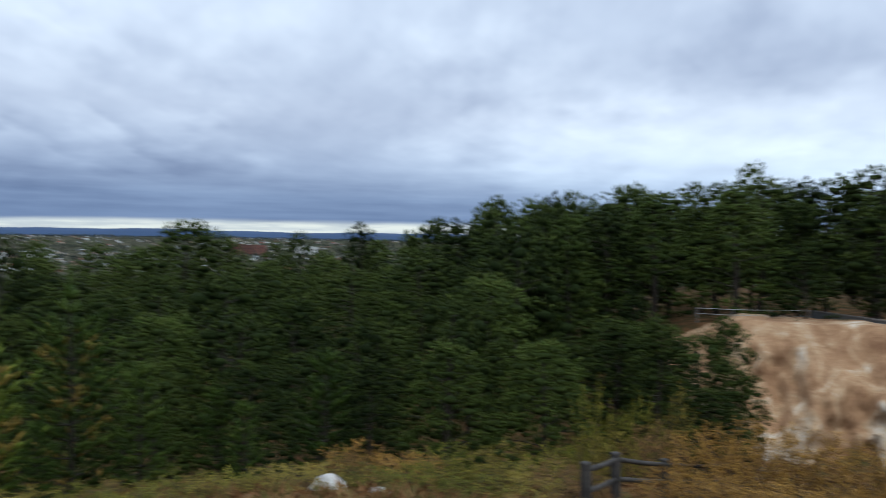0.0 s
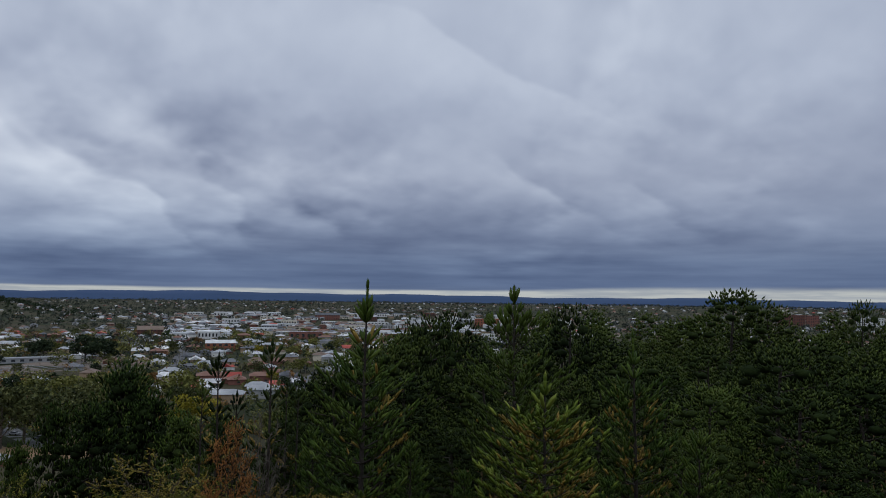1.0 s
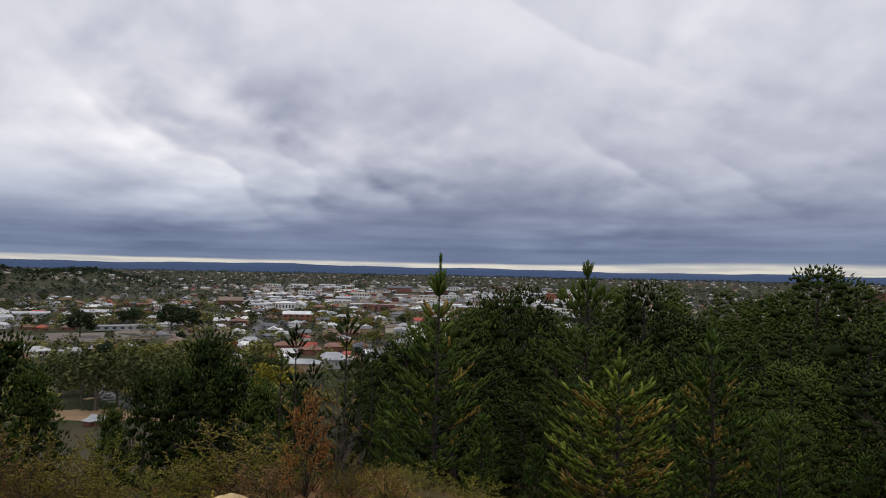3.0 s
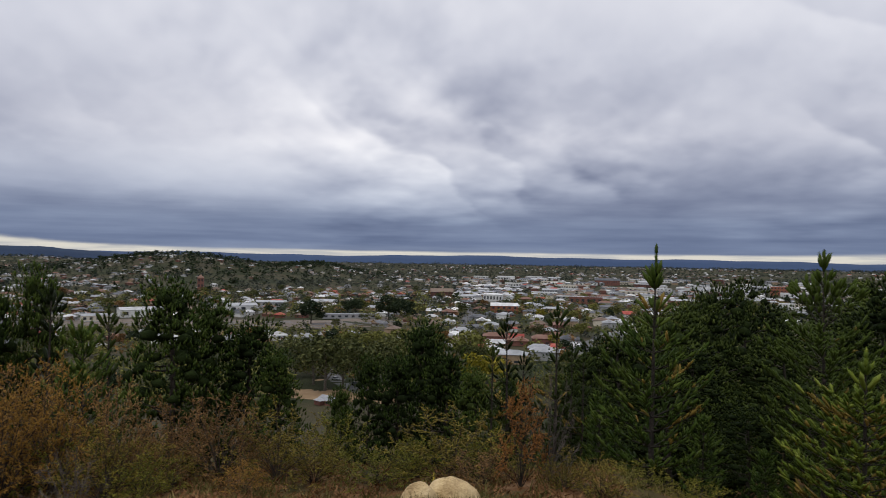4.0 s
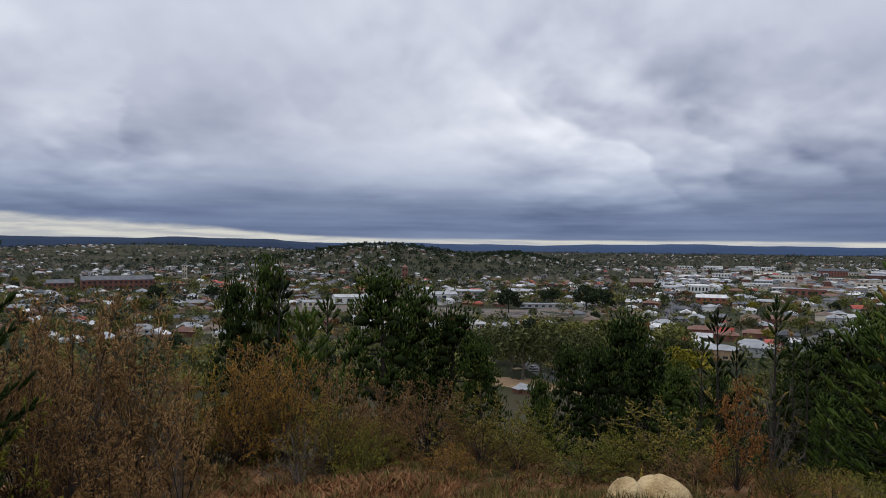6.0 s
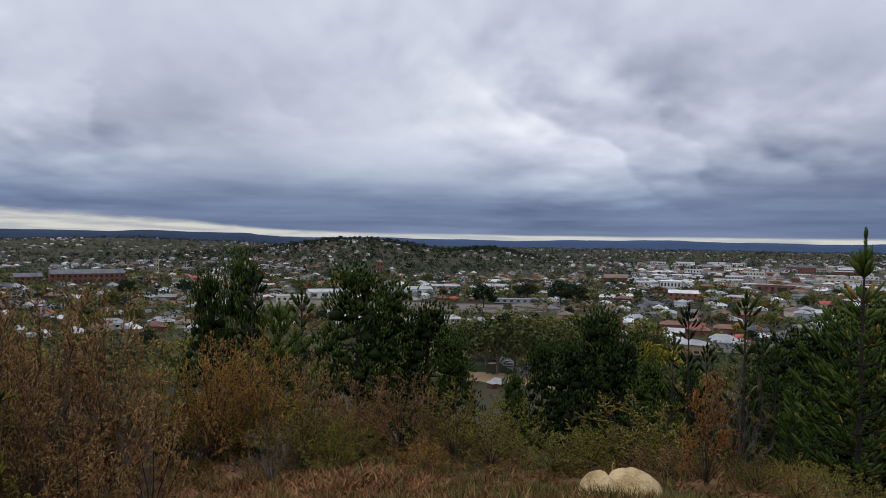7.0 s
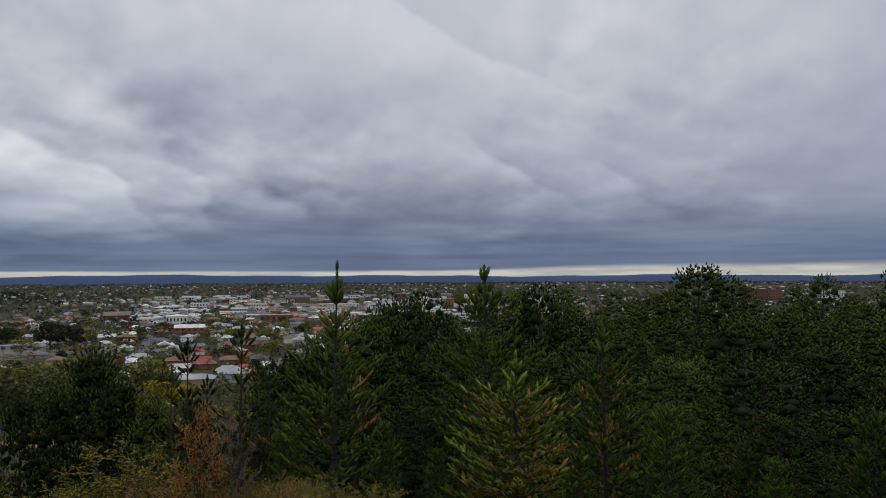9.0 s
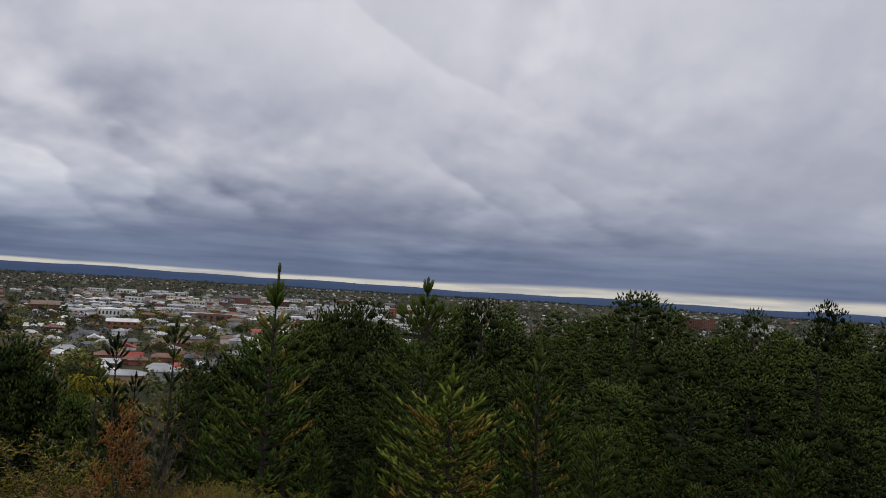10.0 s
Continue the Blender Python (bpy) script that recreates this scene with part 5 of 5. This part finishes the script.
# named houses near the foot of the hill
for k, yaw, r, turn, sc in ((1, 98.6, 520, 100, 1.05), (5, 96.9, 505, 95, 1.0), (7, 72.3, 274, 20, 0.6), (4, 60.9, 470, 60, 1.0), (0, 62.2, 480, 60, 1.0), (4, 54.2, 475, 50, 1.0), (0, 53.2, 490, 50, 1.0), (6, 55.8, 470, 60, 1.0),
                            (0, 76.5, 530, 80, 1.1), (1, 77.5, 545, 80, 1.0)):
    set_down(H[k], yaw, r, turn, sc)
count = 0
for i in range(6000):
    yaw, r = rng.uniform(36, 113), rng.uniform(430, 1150)
    if r < 460 and yaw > 64 or 69 < yaw < 92 and 560 < r < 700 or 72 < yaw < 95 and r < 490:
        continue
    if yaw < 47 and r < 700:
        continue
    x, y = polar(yaw, r)
    if not free_spot(x, y, 12):
        continue
    set_down(H[rng.choice(8, p=ODDS)], yaw, r, 58 + 90 * rng.integers(4) + rng.normal() * 4 + (25 if yaw > 85 else 0), rng.uniform(0.85, 1.25))
    count += 1
    if count >= 290:
        break
for ob in H:
    drop_proto(ob)


def far_houses(n):
    """Roofs and walls of the further suburbs."""
    yaw = rng.uniform(2, 116, n * 2)
    r = 1120 + 2900 * rng.random(n * 2) ** 1.25
    inner = [(a, b) for a, b in zip(rng.uniform(46, 114, 520), np.sqrt(rng.uniform(405 ** 2, 1150 ** 2, 520)))
             if not (b < 470 and a > 64 or 68 < a < 93 and 555 < b < 705 or 72 < a < 95 and b < 500 or a < 50 and b < 560)]
    spots = []
    for a, b in inner:
        px, py = polar(a, b)
        if free_spot(px, py, 9):
            placed_town.append((px, py, 11))
            spots.append((a, b))
    yaw[:len(spots)], r[:len(spots)] = np.array(spots).T
    x, y = -r * np.sin(np.radians(yaw)), r * np.cos(np.radians(yaw))
    dens = np.sin(x * 0.006 + 1.5 * np.sin(y * 0.004)) + np.sin(y * 0.007 + 2) + 0.6 * ((yaw > 36) & (yaw < 62) & (r < 2300))
    keep = (dens + rng.normal(size=n * 2) * 0.9 > -0.2) | (r < 1120)
    x, y, r, yaw = x[keep][:n], y[keep][:n], r[keep][:n], yaw[keep][:n]
    n = len(x)
    a = np.radians(58 + 90 * rng.integers(0, 2, n) + rng.normal(size=n) * 5)
    centre = (yaw > 36) & (yaw < 62) & (r < 2300)
    w = rng.uniform(8, 14, n) * np.where(centre, 1.5, 1)
    d = rng.uniform(7, 11, n) * np.where(centre, 1.4, 1)
    h = rng.uniform(2.8, 3.8, n) * np.where(centre, 1.6, 1)
    z = ground(x, y)
    ca, sa = np.cos(a), np.sin(a)
    def at(u, v, q):
        return np.stack([x + u * ca - v * sa, y + u * sa + v * ca, z + q], 1)
    o = 0.5
    vs = [at(-w / 2, -d / 2, -1), at(w / 2, -d / 2, -1), at(w / 2, d / 2, -1), at(-w / 2, d / 2, -1),
          at(-w / 2, -d / 2, h), at(w / 2, -d / 2, h), at(w / 2, d / 2, h), at(-w / 2, d / 2, h),
          at(-w / 2 - o, -d / 2 - o, h), at(w / 2 + o, -d / 2 - o, h), at(w / 2 + o, d / 2 + o, h), at(-w / 2 - o, d / 2 + o, h),
          at(-w * 0.25, 0 * d, h + 2.2), at(w * 0.25, 0 * d, h + 2.2)]
    for u in (-0.3, 0.18):  # a window to each half of the long sides
        for side in (-1, 1):
            vs += [at(w * (u + g), side * (d / 2 + 0.04), q) for g, q in ((0, 1.0), (0.13, 1.0), (0.13, 2.3), (0, 2.3))]
    per = len(vs)
    v = np.stack(vs, 1).reshape(-1, 3)
    fq = [(0, 1, 5, 4), (1, 2, 6, 5), (2, 3, 7, 6), (3, 0, 4, 7), (8, 9, 13, 12), (10, 11, 12, 13), (9, 10, 13, 13), (11, 8, 12, 12)] + [(o, o + 1, o + 2, o + 3) for o in range(14, per, 4)]
    t = []
    for q in fq:
        t.append((q[0], q[1], q[2]))
        if q[2] != q[3]:
            t.append((q[0], q[2], q[3]))
    t = np.array(t)
    k = len(t)
    f = (t[None] + per * np.arange(n)[:, None, None]).reshape(-1, 3)
    walls = rng.choice(5, n, p=[0.2, 0.2, 0.25, 0.2, 0.15])
    roofs = 5 + rng.choice(6, n, p=[0.14, 0.28, 0.24, 0.03, 0.13, 0.18])
    idx = np.where(np.arange(k)[None] < 8, walls[:, None], np.where(np.arange(k)[None] < 14, roofs[:, None], 11)).ravel()
    mats = ["wall_cream", "wall_white", "wall_grey", "wall_brick", "wall_tan", "roof_white", "roof_silver", "roof_slate", "roof_red", "roof_terracotta", "roof_brown", "glass"]
    tagged(new("far_houses", soup("far_houses", v, f, mats, idx)), "distant suburban houses with pale and tiled roofs", "houses", kind="stuff")


far_houses(2400)


def town_tree(h, w, mat, n, size, label, lobes=7, bare=0.2, bark="bark"):
    root = new("tree")
    paths = [[((0, 0, 0), 0.03 * h), ((0.1, 0, h * 0.3), 0.022 * h), ((0, 0.1, h * 0.7), 0.008 * h)]]
    cs = []
    for i in range(lobes):
        a, u = i * 2.4, (i + 0.5) / lobes
        c = np.array((math.cos(a) * w * 0.5 * (1 - 0.5 * u), math.sin(a) * w * 0.5 * (1 - 0.5 * u), h * (bare + 0.18 + (0.75 - bare) * u)))
        cs.append(c)
        paths.append([((0, 0, h * (0.15 + 0.3 * u)), 0.012 * h), (c * 0.7 + np.array((0, 0, -0.02 * h)), 0.006 * h), (c, 0.003 * h)])
    per = n // lobes
    pts = np.concatenate([c + spread_dirs(per) * (rng.random((per, 1)) ** 0.35) * np.array((w * 0.36, w * 0.36, h * 0.17)) * rng.uniform(0.75, 1.2) for c in cs])
    v = leaves(pts, size)
    tv, tf = tubes(paths, 5)
    part("trunk", soup("trunk", tv, tf, [bark], smooth=True), root)
    part("crown", soup("crown", v, tris(v), [mat]), root)
    return tagged(root, label, "tree", "trees of the town")


T = [town_tree(11, 8, "gum", 1100, 0.55, "grey-green gum tree with an open crown", 8, 0.3, "bark_pale"),
     town_tree(9, 9, "leaf_olive", 900, 0.7, "olive-green spreading tree among houses", 7),
     town_tree(9, 8, "leaf_dark", 900, 0.7, "dark evergreen tree standing among houses", 7),
     town_tree(8, 7, "leaf_russet", 700, 0.65, "russet autumn tree beside a house", 6),
     town_tree(8, 7, "leaf_yellow", 900, 0.6, "bright yellow tree in autumn leaf", 6)]


def grow(k, yaw, r, scale, tall=1.0):
    return plant(T[k], yaw, r, scale, tall=tall)


for k, yaw, r, sc in ((2, 73.9, 640, 2.3), (2, 67.8, 690, 2.6), (2, 66.6, 680, 2.2), (2, 70.4, 760, 1.8), (2, 71.0, 770, 1.5), (4, 60.7, 330, 1.65), (1, 61.3, 400, 2.0), (4, 59.5, 335, 1.4), (0, 72.7, 310, 2.1), (0, 71.3, 318, 2.0),
                      (0, 73.6, 325, 1.9), (0, 70.0, 300, 1.9), (0, 68.6, 312, 1.8), (1, 69.0, 430, 1.6), (1, 66.8, 440, 1.7), (1, 65.2, 450, 1.6), (0, 67.2, 330, 1.9), (1, 64.0, 430, 1.5), (1, 70.8, 450, 1.5), (0, 66.0, 320, 1.8),
                      (3, 78.4, 520, 1.3), (0, 75.0, 350, 1.7), (2, 64.4, 240, 1.6), (0, 94.5, 330, 1.5), (1, 102.0, 640, 1.6), (2, 101.0, 780, 1.7), (2, 97.0, 800, 1.6), (3, 93.0, 1050, 1.8), (3, 91.5, 1080, 1.6)):
    grow(k, yaw, r, sc)
count = 0
for i in range(2500):
    yaw, r = rng.uniform(36, 114), math.sqrt(rng.uniform(290 ** 2, 1200 ** 2))
    if 74 < yaw < 92 and 560 < r < 690 or yaw < 50 and r < 500:
        continue
    x, y = polar(yaw, r)
    if not free_spot(x, y, 4) and r > 460:
        continue
    grow(rng.choice(5, p=[0.32, 0.3, 0.2, 0.13, 0.05]), yaw, r, rng.uniform(0.6, 1.25))
    count += 1
    if count >= 285:
        break
for ob in T:
    drop_proto(ob)


def far_trees(n):
    yaw = rng.uniform(-2, 118, n)
    r = 560 + 3900 * rng.random(n) ** 1.1
    ok = ~((yaw > 66) & (yaw < 100) & (r < 720)) & ~((yaw < 47) & (r < 760))
    ok &= ~((yaw > 37) & (yaw < 62) & (r > 900) & (r < 2200) & (rng.random(n) < 0.6))
    yaw, r = yaw[ok], r[ok]
    n = len(r)
    x, y = -r * np.sin(np.radians(yaw)), r * np.cos(np.radians(yaw))
    z = ground(x, y)
    s = rng.uniform(5, 10, n) * np.interp(r, (600, 1600, 3000), (0.9, 1.25, 1.5)) * (0.8 + 0.25 * np.sin(x * 0.01) * np.sin(y * 0.012))
    k = 13
    c = np.repeat(np.stack([x, y, z + s * 0.55], 1), k, 0)
    sz = np.repeat(s, k)
    off = spread_dirs(n * k) * (rng.random((n * k, 1)) ** 0.5) * np.stack([sz * 0.55, sz * 0.55, sz * 0.5], 1)
    v = leaves(c + off, sz * 0.3, 1.2)
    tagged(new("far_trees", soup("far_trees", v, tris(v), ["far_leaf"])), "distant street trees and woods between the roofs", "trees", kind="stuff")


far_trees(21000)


def street_trees(n):
    """Garden and street trees between the nearer houses."""
    yaw = rng.uniform(38, 116, n)
    r = rng.uniform(270, 1150, n)
    ok = ~((yaw > 70) & (yaw < 98) & (r > 600) & (r < 700)) & ~((yaw < 48) & (r < 480)) & ~((yaw > 67) & (yaw < 75.5) & (r < 335)) & ~((yaw > 48) & (yaw < 64) & (r > 400) & (r < 760) & (rng.random(n) < 0.6))
    yaw, r = yaw[ok], r[ok]
    n = len(r)
    x, y = -r * np.sin(np.radians(yaw)), r * np.cos(np.radians(yaw))
    clump = np.sin(x * 0.021 + 2 * np.sin(y * 0.013)) * np.sin(y * 0.024)
    s = rng.uniform(4.5, 9, n) * (1 + 0.35 * clump)
    k = 44
    lobe = np.repeat(spread_dirs(n * 4).reshape(n, 4, 3)[:, :, :] * 0.42, 1, 0)
    pick = rng.integers(0, 4, (n, k))
    off = lobe[np.arange(n)[:, None], pick] * (1, 1, 0.6) + spread_dirs(n * k).reshape(n, k, 3) * (rng.random((n, k, 1)) ** 0.4) * 0.34
    ctr = np.stack([x, y, ground(x, y) + s * 0.62], 1)[:, None] + off * s[:, None, None]
    v = leaves(ctr.reshape(-1, 3), np.repeat(s, k) * 0.17, 1.3)
    kind = np.repeat(rng.choice(4, n, p=[0.36, 0.36, 0.2, 0.08]), k)
    tagged(new("street_trees", soup("street_trees", v, tris(v), ["gum", "leaf_olive", "leaf_dark", "leaf_russet"], kind)), "green and autumn-tinted street trees among the houses", "trees", kind="stuff")


street_trees(4300)


def hill_trees(n):
    """Woods on the suburb's hill."""
    a, b = rng.normal(size=n) * 280, rng.normal(size=n) * 330 - 60
    hx, hy = polar(84, 2280)
    ax, ay = polar(84, 1)
    x, y = hx + b * ax - a * ay, hy + b * ay + a * ax
    kx, ky = polar(73.2, 2330)
    m = n // 6
    x[:m], y[:m] = kx + rng.normal(size=m) * 70, ky + rng.normal(size=m) * 90
    z = ground(x, y)
    s = rng.uniform(8, 17, n)
    k = 12
    c = np.repeat(np.stack([x, y, z + s * 0.5], 1), k, 0)
    sz = np.repeat(s, k)
    v = leaves(c + spread_dirs(n * k) * (rng.random((n * k, 1)) ** 0.5) * np.stack([sz * 0.5, sz * 0.5, sz * 0.5], 1), sz * 0.35, 1.2)
    tagged(new("hill_wood", soup("hill_wood", v, tris(v), ["leaf_dark"])), "dark woods on the low suburban hill", "trees", kind="stuff")


hill_trees(1100)


def ground_strip(name, pts, width, mat, label, lift=0.25):
    """A road or yard laid along the ground."""
    pts = [Vector(polar(a, r)) for a, r in pts]
    fine_ = []
    for a, b in zip(pts, pts[1:]):
        for i in range(12):
            fine_.append(a + (b - a) * i / 12)
    fine_.append(pts[-1])
    v = []
    for i, p in enumerate(fine_):
        d = (fine_[min(i + 1, len(fine_) - 1)] - fine_[max(i - 1, 0)]).normalized()
        s_ = Vector((-d.y, d.x)) * width / 2
        for q in (p - s_, p + s_):
            v.append((q.x, q.y, float(ground(q.x, q.y)) + lift))
    n = len(fine_)
    i = np.arange(n - 1) * 2
    q = np.stack([i, i + 2, i + 3, i + 1], 1)
    ob = new(name, soup(name, v, q, [mat]))
    sm = ob.modifiers.new("thick", "SOLIDIFY")
    sm.thickness = 0.3
    tagged(ob, label, name, kind="structure")


ground_strip("road", [(49.6, 640), (53.5, 470)], 13, "asphalt", "straight grey street between houses")
ground_strip("road", [(60.6, 1060), (61.3, 760), (62.2, 560)], 12, "asphalt", "grey street running towards the town centre")
ground_strip("rail_yard", [(66, 690), (73, 640), (80, 655), (92, 690), (104, 760)], 75, "ballast", "brown-grey rail yard with bare ground")
ground_strip("paddock", [(66.5, 300), (70.5, 305), (75.5, 325)], 46, "dry_grass", "dry orange-brown grass at the foot of the hill", 0.1)
ground_strip("road", [(69.6, 300), (72.0, 345), (74.0, 400)], 8, "asphalt", "narrow street at the foot of the hill")


def car(paint, label):
    root = new("car")
    bm = bmesh.new()
    box_bm(4.4, 1.75, 0.62, (0, 0, 0.32), 0.12, bm)
    part("body", (bm, paint), root)
    bm = bmesh.new()
    r = bmesh.ops.create_cube(bm, size=1, matrix=Matrix.Translation((-0.2, 0, 1.2)) @ Matrix.Diagonal((2.5, 1.6, 0.56, 1)))
    for v in r["verts"]:
        if v.co.z > 1.2:
            v.co.x = -0.2 + (v.co.x + 0.2) * 0.68
            v.co.y *= 0.86
    part("cabin", (bm, "glass"), root)
    part("roof", (box_bm(1.6, 1.34, 0.05, (-0.2, 0, 1.484), 0.02), paint), root)
    for x in (-1.35, 1.35):
        for y in (-0.8, 0.8):
            bm = bmesh.new()
            bmesh.ops.create_cone(bm, cap_ends=True, segments=14, radius1=0.33, radius2=0.33, depth=0.2, matrix=Matrix.Translation((x, y, 0.33)) @ Matrix.Rotation(radians(90), 4, "X"))
            part("wheel", (bm, "stem"), root)
    return tagged(root, label, "car", "parked cars")


cars = [car("wall_white", "white car parked along the street"), car("roof_slate", "dark grey car parked along the street"), car("roof_silver", "silver car parked along the street")]
for i, (yaw, r, turn) in enumerate(((50.2, 610, 100), (50.9, 583, 100), (51.6, 552, 100), (52.3, 522, 100), (52.9, 497, 102), (50.5, 597, 100), (61.0, 860, 140), (61.4, 740, 140), (61.6, 690, 142), (62.0, 600, 142),
                                    (70.6, 322, 30), (71.6, 340, 30), (72.7, 366, 30), (51.3, 566, 100), (52.0, 535, 100))):
    x, y = polar(yaw + (0.28 if i % 2 else -0.28), r)
    copy_thing(cars[i % 3], pose(x, y, float(ground(x, y)) + 0.26, 0, 0, turn))
for ob in cars:
    drop_proto(ob)


def power_pole(h):
    root = new("power_pole")
    tv, tf = tubes([[((0, 0, -0.3), 0.17), ((0, 0, h * 0.5), 0.15), ((0, 0, h), 0.12)]], 8)
    part("pole", soup("pole", tv, tf, ["bark_pale"], smooth=True), root)
    part("crossarm", (box_bm(2.4, 0.14, 0.16, (0, 0.16, h - 0.6)), "bark_pale"), root)
    return tagged(root, "timber power pole with a single crossarm", "pole", "power poles")


pole = power_pole(10.5)
for i in range(26):
    if i < 8:
        yaw, r = 49.2 + i * 0.6, 660 - i * 26
    elif i < 17:
        yaw, r = 60.1 + (i - 8) * 0.2, 1000 - (i - 8) * 52
    else:
        yaw, r = 68 + (i - 17) * 2.6, 668 + (i - 17) * 6
    plant(pole, yaw, r, 1.0, turn=60)
drop_proto(pole)


def rails():
    """Railway tracks across the yard."""
    for k in range(4):
        root = new("railway_track")
        for s_ in (-0.72, 0.72):
            path = []
            for yaw in np.linspace(66, 103, 40):
                r = np.interp(yaw, (66, 73, 80, 92, 104), (690, 640, 655, 690, 760)) - 22 + 13 * k + s_
                x, y = polar(yaw, r)
                path.append(((x, y, float(ground(x, y)) + 0.34), 0.09))
            tv, tf = tubes([path], 4)
            part("rail", soup("rail", tv, tf, ["roof_silver"]), root)
        tagged(root, "pair of steel rails across the yard", "railway track", "tracks of the yard")


rails()
